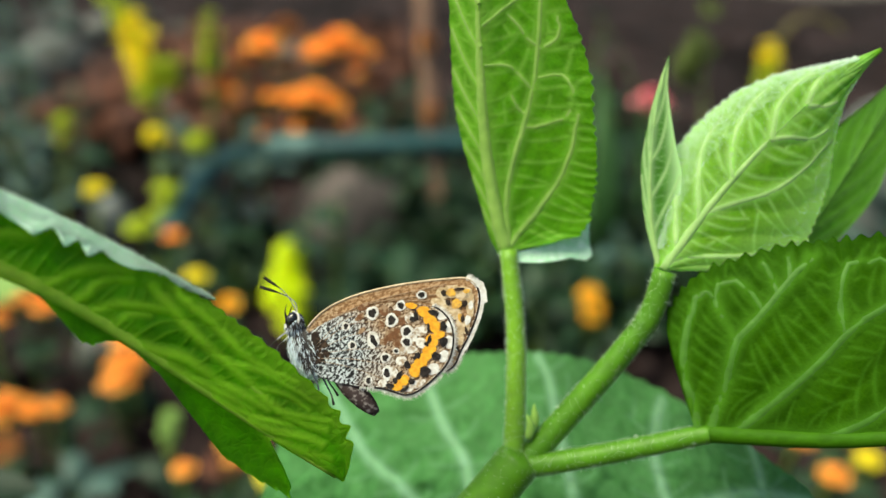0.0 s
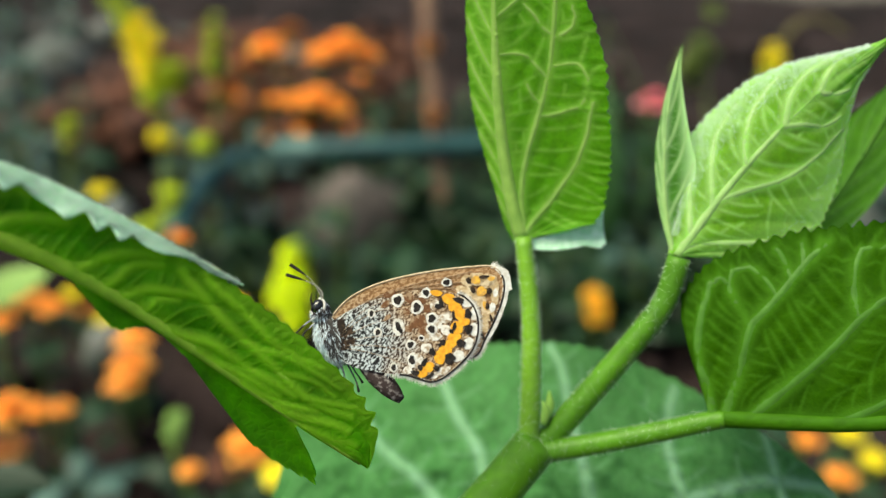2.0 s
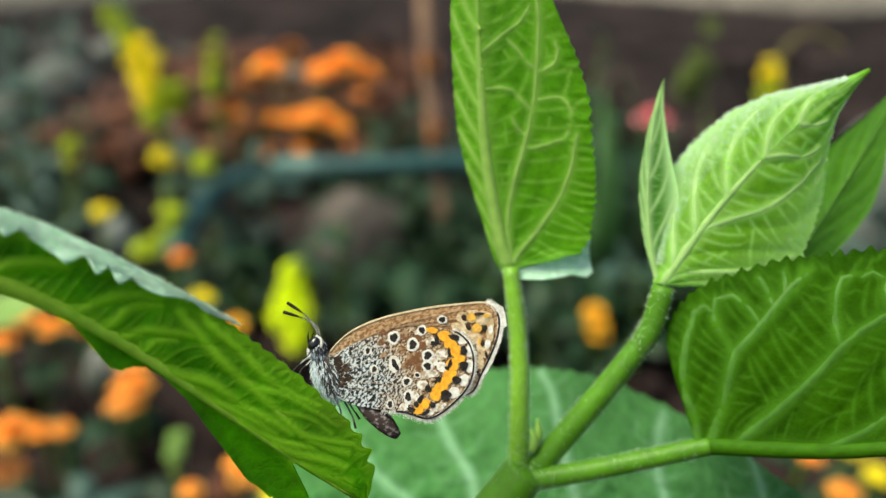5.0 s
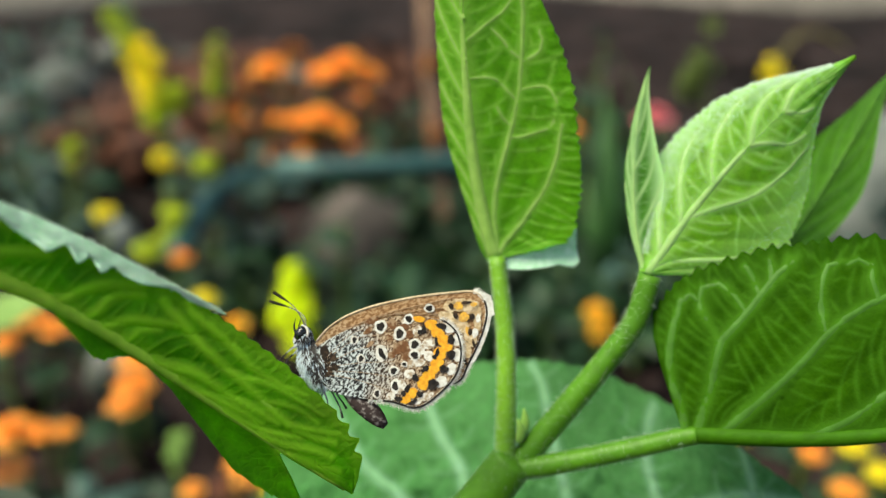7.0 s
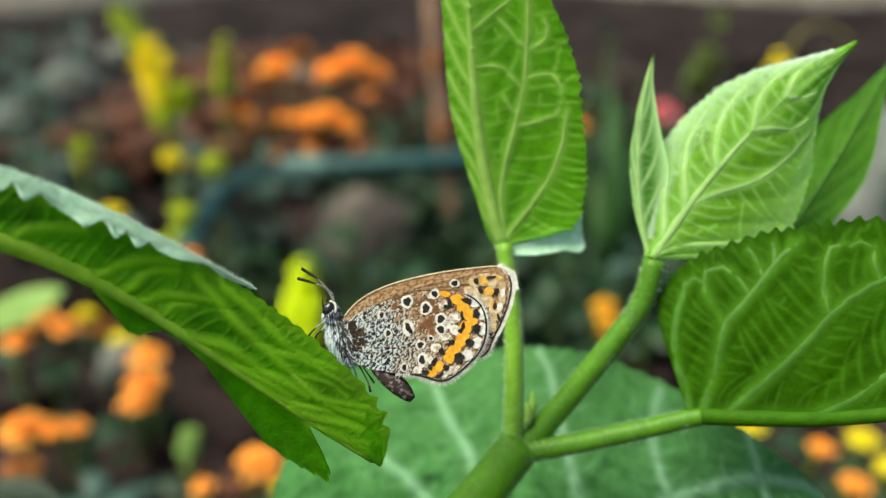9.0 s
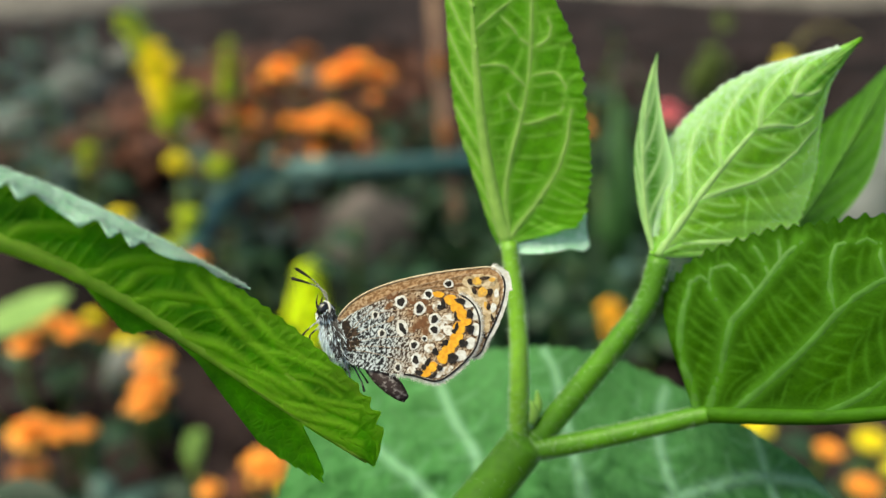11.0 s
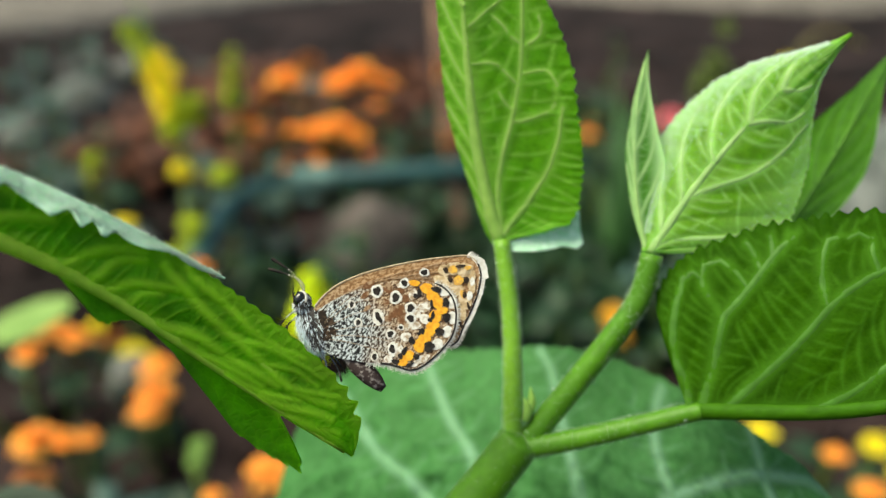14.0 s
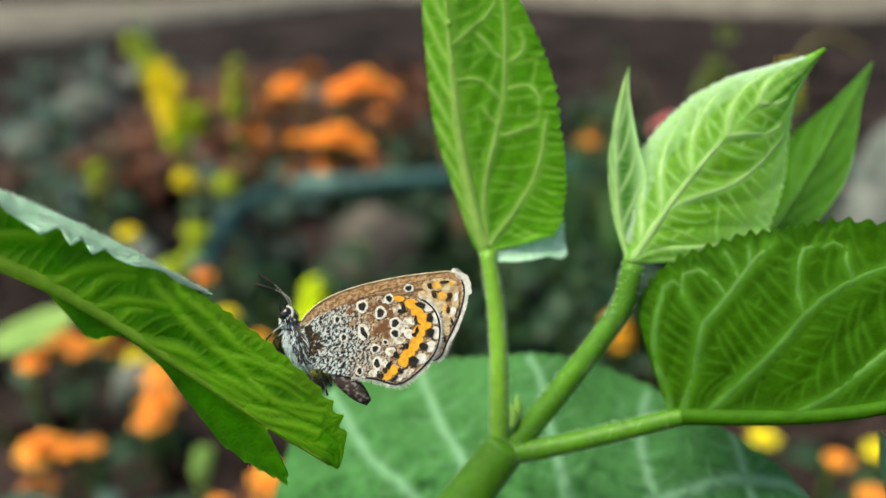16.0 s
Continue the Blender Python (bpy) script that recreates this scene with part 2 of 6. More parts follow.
def sheet(bm, half, thick, nu, nv, under=-1):
    """Closed blade of the given thickness."""
    top, low = [], []
    for i in range(nu + 1):
        u = i / nu
        row, row2 = [], []
        for j in range(nv + 1):
            v = (j / nv) ** 0.9
            p = half.at(u, v)
            nrm = half.normal(min(0.99, max(0.01, u)), min(0.99, max(0.01, v)))
            edge = thick * (1 - 0.6 * v)
            row.append(bm.verts.new(p + nrm * edge * 0.5))
            row2.append(bm.verts.new(p - nrm * edge * 0.5))
        top.append(row)
        low.append(row2)
    for i in range(nu):
        for j in range(nv):
            bm.faces.new((top[i][j], top[i + 1][j], top[i + 1][j + 1], top[i][j + 1]))
            bm.faces.new((low[i][j], low[i][j + 1], low[i + 1][j + 1], low[i + 1][j]))
        bm.faces.new((top[i][nv], top[i + 1][nv], low[i + 1][nv], low[i][nv]))
        bm.faces.new((top[i + 1][0], top[i][0], low[i][0], low[i + 1][0]))
    for j in range(nv):
        bm.faces.new((top[0][j + 1], top[0][j], low[0][j], low[0][j + 1])[::-1])
        bm.faces.new((top[nu][j], top[nu][j + 1], low[nu][j + 1], low[nu][j])[::-1])


def vein_line(bm, half, uv, r0, r1, thick, lift=0.0):
    """A low rounded ridge along (u, v) pairs on the seen face of a blade; r0, r1: half its width at both ends."""
    n = len(uv)
    if n < 2:
        return
    mids, ups = [], []
    for u, v in uv:
        u, v = min(0.99, max(0.003, u)), min(0.985, max(0.0, v))
        nrm = half.normal(min(0.985, max(0.015, u)), min(0.985, max(0.015, v)))
        nrm = nrm if nrm.dot(half.face) > 0 else -nrm
        mids.append(half.at(u, v) + nrm * (thick * 0.5 * (1 - 0.6 * v) + lift))
        ups.append(nrm)
    rows = []
    for i in range(n):
        t = (mids[min(n - 1, i + 1)] - mids[max(0, i - 1)])
        side = t.cross(ups[i]).normalized()
        r = r0 + (r1 - r0) * i / (n - 1)
        rows.append([bm.verts.new(mids[i] + side * r * x + ups[i] * r * y) for x, y in ((-1, -0.06), (-0.6, 0.12), (0, 0.20), (0.6, 0.12), (1, -0.06))])
    for p, q in zip(rows, rows[1:]):
        for k in range(4):
            bm.faces.new((p[k], p[k + 1], q[k + 1], q[k]))


def fuzz(bm, half, count, rng, v0=0.0, v1=1.0, u0=0.05, u1=0.95, length=0.0003, thick=0.000018):
    """Short hairs over the seen face of a blade."""
    for _ in range(count):
        u, v = rng.uniform(u0, u1), min(0.98, rng.uniform(v0, v1))
        nrm = half.normal(u, max(0.015, v))
        nrm = nrm if nrm.dot(half.face) > 0 else -nrm
        p = half.at(u, v) + nrm * 0.00005
        d = (nrm + Vector((rng.uniform(-1, 1), rng.uniform(-1, 1), rng.uniform(-1, 1))) * 0.7).normalized()
        e = d.orthogonal().normalized() * thick
        f = d.cross(e)
        tip = p + d * length * rng.uniform(0.5, 1.2)
        w = [bm.verts.new(p + e), bm.verts.new(p - e * 0.5 + f), bm.verts.new(p - e * 0.5 - f), bm.verts.new(tip)]
        for q in ((0, 1, 3), (1, 2, 3), (2, 0, 3)):
            bm.faces.new([w[k] for k in q])


def along(uv, f):
    f = min(0.9999, max(0, f)) * (len(uv) - 1)
    i = int(f)
    a, b = uv[i], uv[i + 1]
    return (a[0] + (b[0] - a[0]) * (f - i), a[1] + (b[1] - a[1]) * (f - i))


def span(half):
    """Length of a half blade along its midrib, and its width at u."""
    long_ = sum((bez(half.mid, (i + 1) / 20) - bez(half.mid, i / 20)).length for i in range(20))
    return long_, lambda u: max(0.0004, half.width * half.shape(min(1, max(0, u))))


def network(half, lines, rng, gap=0.0014, reach=0.0036, spare=0.42):
    """Rungs that leave the larger veins crosswise, evenly spaced, and run until they meet another vein."""
    long_, wide = span(half)
    marks = []
    for k, uv in enumerate(lines):
        for i in range(61):
            u, v = along(uv, i / 60)
            marks.append((u * long_, v * wide(u), k))
    marks = np.array(marks)
    rungs, out = np.zeros((0, 2)), []
    for sign in (1, -1):
        for k, uv in enumerate(lines):
            size = sum(math.hypot((b[0] - a[0]) * long_, b[1] * wide(b[0]) - a[1] * wide(a[0])) for a, b in zip(uv, uv[1:]))
            for i in range(int(size / gap)):
                f = (i + rng.uniform(0.38, 0.62)) * gap / size
                if f > 0.97:
                    continue
                a, b = along(uv, f), along(uv, min(0.999, f + 0.02))
                t = math.atan2(b[1] * wide(b[0]) - a[1] * wide(a[0]), (b[0] - a[0]) * long_)
                ang = t + sign * rng.uniform(1.28, 1.42)
                x, y = a[0] * long_, a[1] * wide(a[0])
                run, turn = [a], -sign * rng.uniform(0.0, 0.05)
                other = marks[marks[:, 2] != k]
                for step in range(int(reach * rng.uniform(0.75, 1.15) / 0.0003)):
                    x += math.cos(ang) * 0.0003
                    y += math.sin(ang) * 0.0003
                    ang += turn + rng.uniform(-0.06, 0.06)
                    u = x / long_
                    if not 0.005 < u < 0.985:
                        break
                    v = y / wide(u)
                    if not 0.0 < v < 0.975:
                        break
                    run.append((u, v))
                    if step > 3 and len(rungs) and np.min((rungs[:, 0] - x) ** 2 + (rungs[:, 1] - y) ** 2) < (gap * 0.28) ** 2:
                        break
                    if step > 2 and np.min((other[:, 0] - x) ** 2 + (other[:, 1] - y) ** 2) < 0.00022 ** 2:
                        break
                if len(run) < 4:
                    continue
                pts = np.array([(u * long_, v * wide(u)) for u, v in run[2:]])
                if len(rungs):
                    far = np.sqrt(((pts[:, None, :] - rungs[None]) ** 2).sum(2)).min(1)
                    if far.mean() < gap * spare:
                        continue
                rungs = np.vstack([rungs, pts])
                out.append(run)
                # a short link to the next rung
                if len(run) > 6 and rng.random() < 0.12:
                    u, v = run[rng.randrange(3, len(run) - 2)]
                    px_, py_ = math.cos(t) * gap * 0.8, math.sin(t) * gap * 0.8
                    e = (u + px_ / long_, v + py_ / wide(u))
                    if 0.01 < e[0] < 0.98 and 0.01 < e[1] < 0.95:
                        m = ((u + e[0]) / 2 + rng.uniform(-1, 1) * 0.0002 / long_, (v + e[1]) / 2)
                        out.append([(u, v), m, e])
    return out


def cubic(nf, nc):
    """Weights that carry nc + 1 even samples over to nf + 1 by a smooth cubic."""
    w = np.zeros((nf + 1, nc + 1))
    for i in range(nf + 1):
        f = i / nf * nc
        k = min(int(f), nc - 1)
        t = f - k
        for d, c in zip((-1, 0, 1, 2), (-0.5 * t + t * t - 0.5 * t ** 3, 1 - 2.5 * t * t + 1.5 * t ** 3, 0.5 * t + 2 * t * t - 1.5 * t ** 3, -0.5 * t * t + 0.5 * t ** 3)):
            w[i, min(nc, max(0, k + d))] += c
    return w


def relief(half, thick, nu, nv, runs, step=0.00015, fluff_or_lit=0.0):
    """A half blade as a fine closed sheet with its veins standing up softly; runs: (uv, radius, height, paleness)."""
    long_, wide = span(half)
    fu = int(min(330, max(nu, long_ / step)))
    fv = int(min(150, max(nv, max(wide(i / 20) for i in range(21)) / step)))
    p = np.array([[half.at(i / nu, j / nv) for j in range(nv + 1)] for i in range(nu + 1)])
    p = np.einsum("ai,ijc->ajc", cubic(fu, nu), p)
    p = np.einsum("bj,ajc->abc", cubic(fv, nv), p)
    n = np.cross(np.gradient(p, axis=0), np.gradient(p, axis=1))
    n /= np.maximum(1e-12, np.linalg.norm(n, axis=2, keepdims=True))
    sign = 1 if (n @ np.array(half.face)).sum() > 0 else -1
    n *= sign
    u, v = np.linspace(0, 1, fu + 1), np.linspace(0, 1, fv + 1)
    w = np.array([wide(a) for a in u])
    high, pale = np.zeros((fu + 1, fv + 1)), np.zeros((fu + 1, fv + 1))
    for uv, r, h, c in runs:
        size = sum(math.hypot((b[0] - a[0]) * long_, (b[1] - a[1]) * wide(a[0])) for a, b in zip(uv, uv[1:]))
        count = max(2, int(size / 0.00012))
        for k in range(count + 1):
            a, b = along(uv, k / count)
            f = 1 - 0.5 * k / count
            rr = r * (0.5 + 0.5 * f) * 2.2
            i0, i1 = max(0, int((a - rr / long_) * fu)), min(fu, int((a + rr / long_) * fu) + 1)
            wa = wide(a)
            j0, j1 = max(0, int((b - rr / wa) * fv)), min(fv, int((b + rr / wa) * fv) + 1)
            if i1 < i0 or j1 < j0:
                continue
            d = ((u[i0:i1 + 1] - a) * long_)[:, None] ** 2 + (((v[j0:j1 + 1] - b) * wa)[None, :]) ** 2
            g = np.exp(-d / (r * (0.5 + 0.5 * f)) ** 2)
            s = np.s_[i0:i1 + 1, j0:j1 + 1]
            high[s] = np.maximum(high[s], g * h * f)
            pale[s] = np.maximum(pale[s], g * c * (0.6 + 0.4 * f))
    if fluff_or_lit:
        # pale down that thickens towards the margin; on the perch leaf, a painted lit margin
        pale = np.maximum(pale, fluff_or_lit * np.clip((v - 0.35) / 0.6, 0, 1)[None, :] ** 1.5 + 0 * pale)
    edge = (thick * 0.5 * (1 - 0.6 * v))[None, :, None]
    top, low = p + n * (edge + high[:, :, None]), p - n * edge
    size = (fu + 1) * (fv + 1)
    idx = np.arange(size).reshape(fu + 1, fv + 1)
    quads = np.stack([idx[:-1, :-1], idx[1:, :-1], idx[1:, 1:], idx[:-1, 1:]], 2).reshape(-1, 4)
    rim = np.concatenate([idx[:, -1], idx[-1, -2::-1], idx[-2::-1, 0], idx[0, 1:]])
    wall = np.stack([rim[:-1], rim[1:], rim[1:] + size, rim[:-1] + size], 1)
    turn = 1 if sign > 0 else -1
    faces = np.concatenate([quads[:, ::turn], quads[:, ::-turn] + size, wall[:, ::-turn]])
    return np.concatenate([top.reshape(-1, 3), low.reshape(-1, 3)]), faces, np.concatenate([pale.ravel(), pale.ravel()])


def flow(uv, n=12):
    """A smooth run through (u, v) pairs."""
    return [(p.x, min(0.985, max(0.0, p.y))) for p in spline([(u, v, 0) for u, v in uv], n)]


def leaf(parent, halves, mat, vein_mat, name="leaf", label="", thick=0.0003, nu=60, nv=14, mid_r=(0.0005, 0.00015), vein_r=0.00022,
         net=True, first=0, gap=0.0014, reach=0.0036, veins=(None, None), twigs=(None, None), fine_r=0.5, fine_pale=0.5, fine_h=0.16, sink=0.6, spare=0.42, down=(0, 0), rib_mat=None, ridge=0.25):
    """A leaf: the blade with soft relief along its veins, and on it the midrib and each side vein as pieces.
    veins, twigs: for each half, the side veins and the branches between them as (u, v) runs."""
    rng = random.Random(len(label) + 7)
    verts, faces, pale, lines_of, base = [], [], [], [], 0
    for h, own, small, fluff_or_lit in zip(halves, veins, twigs, down):
        plain = h.veins == 0 and not own
        lines = [] if plain else [flow(uv) for uv in own] if own else [h.vein(k) for k in range(first, h.veins)]
        lines = [uv for uv in lines if len(uv) > 2]
        small = [flow(uv) for uv in small or ()]
        lines_of.append((h, lines, small))
        spine = [(i / 20, 0.0) for i in range(1, 20)]
        runs = [(spine, mid_r[0] * 1.4, 0.0, 0.7)]
        runs += [(uv, vein_r * 1.7, vein_r * ridge, 0.9) for uv in lines] + [(uv, vein_r * 1.2, vein_r * ridge * 0.8, 0.75) for uv in small]
        if net and not plain:
            r = vein_r * fine_r
            runs += [(uv, r * 1.25, r * fine_h, fine_pale) for uv in network(h, [spine] + lines + small, rng, gap, reach, spare)]
        a, b, c = relief(h, thick, nu, nv, runs, 0.00013 if net and not plain else 0.0004, fluff_or_lit)
        verts.append(a)
        faces.append(b + base)
        pale.append(c)
        base += len(a)
    me = bpy.data.meshes.new(name)
    inv = np.array(BASE.get(parent, Matrix()).inverted())
    me.from_pydata((np.concatenate(verts) @ inv[:3, :3].T + inv[:3, 3]).tolist(), [], np.concatenate(faces).tolist())
    me.polygons.foreach_set("use_smooth", np.ones(len(me.polygons), dtype=bool))
    me.attributes.new("vein", "FLOAT", "POINT").data.foreach_set("value", np.concatenate(pale).astype(np.float32))
    me.materials.append(mat)
    blade = new(name, me)
    blade.parent = parent
    BASE[blade] = BASE.get(parent, Matrix())
    tagged(blade, label)
    bm = bmesh.new()
    n = 30
    tube(bm, [halves[0].at(i / n * 0.985, 0.0, thick * 0.5 - mid_r[0] * sink) for i in range(n + 1)], lambda f: mid_r[0] + (mid_r[1] - mid_r[0]) * f, 10)
    part("midrib", bm, rib_mat or vein_mat, blade)
    for h, lines, small in lines_of:
        for uv, k in [(uv, 1.0) for uv in lines] + [(uv, 0.7) for uv in small]:
            bm = bmesh.new()
            vein_line(bm, h, uv, vein_r * 0.9 * k, vein_r * 0.45 * k, thick, vein_r * 0.16 * k)
            part("side_vein", bm, vein_mat, blade)
    return blade


# ---------------------------------------------------------------- the shrub
def build_shrub():
    shrub = thing("shrub", pose(*(-0.00468, 0.05844, 0.26282)), "young green shrub shoot with hairy stems and toothed leaves", "shrub")
    rng = random.Random(3)

    def stem(name, pts, r0, r1, count, n=28, keep=1.0, mat=None, close=1.0):
        line = spline(pts, n)
        # the end of a stem that others leave is rounded off
        rad = lambda f: (r0 + (r1 - r0) * f) * (math.sqrt(max(0.04, 1 - max(0, (f - close) / (1 - close)) ** 2)) if close < 1 else 1)
        bm = bmesh.new()
        tube(bm, line, rad, 16)
        ob = part(name, bm, mat or M_STEM, shrub)
        bm = bmesh.new()
        hairs(bm, line[:int(n * keep)], rad, count, 0.00045, rng)
        part("hair", bm, M_HAIR, ob, "short white hairs", kind="stuff")
        return ob

    stem("main_stem", [(-0.01282, 0.05577, 0.25063), (-0.00505, 0.0592, 0.26098), (0.00073, 0.06104, 0.2674), (0.0047, 0.06262, 0.27212), (0.00637, 0.06338, 0.27426)], 0.00245, 0.0021, 500, n=44, close=0.9)
    stem("branch", [(0.0057, 0.06341, 0.2722), (0.00788, 0.06405, 0.27458), (0.01194, 0.06532, 0.27947), (0.01566, 0.06637, 0.28432), (0.01773, 0.06702, 0.28755), (0.01891, 0.06812, 0.29166)], 0.00128, 0.00108, 800)
    stem("petiole", [(0.00528, 0.06281, 0.27198), (0.00539, 0.06424, 0.27532), (0.00547, 0.0668, 0.28091), (0.00527, 0.06929, 0.28595), (0.0045, 0.07199, 0.29189)], 0.00105, 0.00085, 1300, mat=M_PETIOLE)
    stem("petiole", [(0.00537, 0.06294, 0.2729), (0.00812, 0.06265, 0.27352), (0.0119, 0.06234, 0.27461), (0.01715, 0.06185, 0.27634), (0.022, 0.06145, 0.27802), (0.02298, 0.06124, 0.2783)], 0.00112, 0.00088, 800, keep=0.8)
    # small bud in the fork
    for base, tip, w in (((0.00677, 0.06411, 0.27574), (0.00715, 0.06514, 0.27867), 0.0005), ((0.00663, 0.06365, 0.27573), (0.00643, 0.06429, 0.27805), 0.00045)):
        bm = bmesh.new()
        line = spline([base, Vector(base).lerp(Vector(tip), 0.5) + Vector((0.0003, 0, 0)), tip], 8)
        tube(bm, line, lambda f: w * math.sin(math.pi * (0.25 + 0.72 * f)), 8)
        part("axillary_bud", bm, M_VEIN, shrub)

    # upright leaf
    mid = ((0.00455, 0.07189, 0.29163), (0.00123, 0.07421, 0.30093), (0.00113, 0.07551, 0.31163), (0.00031, 0.07766, 0.32721))
    right = Half(mid, [(0.948, 0.21, -0.238), (0.992, 0.092, -0.091), (0.99, 0.129, 0.055)], 0.001,
                 [(0, 0.45), (0.02, 1.5), (0.05, 4.2), (0.1, 8.0), (0.15, 9.25), (0.2, 9.7), (0.28, 10.35), (0.36, 10.6), (0.45, 10.45), (0.55, 10.3), (0.65, 9.05), (0.75, 7.2), (0.85, 5.1), (0.93, 2.95), (1, 0.1)],
                 bend=0.45, teeth=36, tooth=0.045, veins=8, sweep=0.55, arch=0.05, quilt=0.00012, seed=1)
    left = Half(mid, [(-0.78, 0.559, -0.282), (-0.8, 0.556, -0.225), (-0.781, 0.579, -0.234)], 0.001,
                [(0, 1.2), (0.05, 1.6), (0.15, 1.7), (0.2, 1.9), (0.28, 2.3), (0.36, 2.8), (0.45, 3.2), (0.55, 3.3), (0.75, 3.3), (0.85, 2.7), (0.93, 1.5), (1, 0.0)],
                teeth=26, tooth=0.05, veins=10, sweep=0.12, arch=0.05, quilt=0.0001, seed=4)
    leaf(shrub, [right, left], M_UPRIGHT, M_VEIN, label="upright toothed leaf", mid_r=(0.0008, 0.00035), vein_r=0.00036, nu=80, fine_r=0.5, fine_pale=0.62, fine_h=0.10, gap=0.0013, reach=0.006, spare=0.6,
         veins=([[(0.01, 0.05), (0.1, 0.08), (0.156, 0.1), (0.256, 0.175), (0.344, 0.275), (0.413, 0.363), (0.494, 0.45), (0.606, 0.55), (0.706, 0.7), (0.8, 0.875), (0.84, 0.97)],
                 [(0.01, 0.15), (0.038, 0.22), (0.1, 0.312), (0.156, 0.438), (0.225, 0.588), (0.281, 0.688), (0.344, 0.763), (0.4, 0.812), (0.46, 0.86)]], None),
         twigs=([[(0.406, 0.363), (0.413, 0.5), (0.431, 0.638), (0.444, 0.75), (0.475, 0.8), (0.513, 0.825), (0.544, 0.775), (0.55, 0.688), (0.538, 0.513)],
                 [(0.438, 0.388), (0.456, 0.312), (0.488, 0.262)], [(0.506, 0.462), (0.531, 0.375), (0.556, 0.288), (0.562, 0.175), (0.556, 0.025)],
                 [(0.612, 0.562), (0.631, 0.462), (0.656, 0.4), (0.681, 0.3)], [(0.65, 0.02), (0.688, 0.238), (0.719, 0.475), (0.756, 0.675)],
                 [(0.606, 0.562), (0.625, 0.725), (0.65, 0.812), (0.681, 0.838)]], None))
    # base lobe turned over, pale face
    lobe_mid = ((0.0049, 0.07198, 0.29153), (0.00778, 0.07247, 0.29195), (0.01045, 0.0734, 0.2924), (0.01272, 0.07457, 0.29395))
    lobe = Half(lobe_mid, [(0.098, -0.185, -0.978), (0, -0.185, -0.983)], 0.001, [(0, 0.9), (0.3, 1.6), (0.7, 2.3), (0.92, 3.6), (1, 3.4)], bend=0.6, veins=0, seed=2)
    bm = bmesh.new()
    sheet(bm, lobe, 0.00025, 20, 8)
    part("turned_lobe", bm, M_FLAP, shrub, "pale turned-over leaf base")

    # bud of folded young leaves
    mid = ((0.01869, 0.06818, 0.29181), (0.02246, 0.07, 0.2976), (0.02801, 0.07204, 0.30531), (0.03717, 0.07365, 0.31143))
    upper = Half(mid, [(-0.864, 0.498, 0.078), (-0.692, 0.541, 0.478), (-0.518, 0.503, 0.691)], 0.001,
                 [(0, 0.95), (0.05, 1.45), (0.1, 2.8), (0.15, 3.8), (0.2, 4.6), (0.28, 5.5), (0.36, 6.3), (0.45, 6.8), (0.55, 6.6), (0.65, 6.1), (0.75, 4.7), (0.85, 2.4), (0.93, 0.7), (1, 0.05)],
                 bend=-0.7, teeth=30, tooth=0.05, veins=7, sweep=0.26, arch=0.06, quilt=0.0002, seed=3)
    lower = Half(mid, [(0.849, -0.282, -0.446), (0.737, -0.159, -0.657), (0.717, 0.109, -0.688)], 0.001,
                 [(0, 0.35), (0.02, 0.85), (0.05, 1.95), (0.1, 3.5), (0.15, 4.9), (0.2, 6.05), (0.28, 7.7), (0.36, 8.9), (0.45, 9.85), (0.55, 8.95), (0.65, 7.5), (0.75, 4.7), (0.85, 2.05), (0.93, 0.9), (1, 0.0)],
                 bend=-0.15, teeth=34, tooth=0.04, veins=7, sweep=0.24, arch=0.12, quilt=0.0002, seed=8)
    leaf(shrub, [upper, lower], M_BUD, M_VEIN_BUD, label="pale furry half-open young leaf", down=(1.0, 0.85), spare=0.55, reach=0.0055, mid_r=(0.00058, 0.0002), vein_r=0.00034, nu=80, fine_r=0.56, fine_pale=0.75, fine_h=0.06, gap=0.0012, sink=0.55,
         veins=([[(0.1, 0.02), (0.15, 0.2), (0.219, 0.4), (0.312, 0.625), (0.388, 0.738)], [(0.24, 0.0), (0.275, 0.112), (0.363, 0.375), (0.444, 0.575), (0.506, 0.663), (0.575, 0.75)],
                 [(0.43, 0.0), (0.462, 0.138), (0.513, 0.3), (0.575, 0.45), (0.644, 0.56), (0.712, 0.688)], [(0.61, 0.0), (0.638, 0.088), (0.681, 0.25), (0.731, 0.375), (0.775, 0.488), (0.831, 0.6)],
                 [(0.75, 0.0), (0.769, 0.062), (0.819, 0.3), (0.875, 0.6)]],
                [[(0.02, 0.05), (0.044, 0.15), (0.125, 0.45), (0.213, 0.75), (0.338, 0.888), (0.431, 0.925)], [(0.26, 0.0), (0.356, 0.15), (0.444, 0.3), (0.538, 0.45), (0.612, 0.55), (0.688, 0.675), (0.738, 0.875)],
                 [(0.60, 0.0), (0.65, 0.162), (0.694, 0.438), (0.75, 0.675)], [(0.75, 0.0), (0.781, 0.275), (0.82, 0.562)]]))
    bm = bmesh.new()
    hairs(bm, [upper.at(0.12 + 0.8 * i / 40, 0.99) for i in range(41)], 0.00005, 500, 0.0004, rng)
    fuzz(bm, upper, 10500, rng, 0.4, 1.0, 0.08, 0.94, 0.00035, 0.00002)
    fuzz(bm, upper, 1400, rng, 0.05, 0.5, 0.1, 0.9)
    fuzz(bm, lower, 700, rng, 0.75, 1.0, 0.2, 0.9)
    part("hair", bm, M_HAIR, shrub, "short white hairs", kind="stuff")
    # narrow leaf clasping the bud
    mid = ((0.01847, 0.06861, 0.29175), (0.01688, 0.07153, 0.29711), (0.01751, 0.07477, 0.30419), (0.01928, 0.07731, 0.30992))
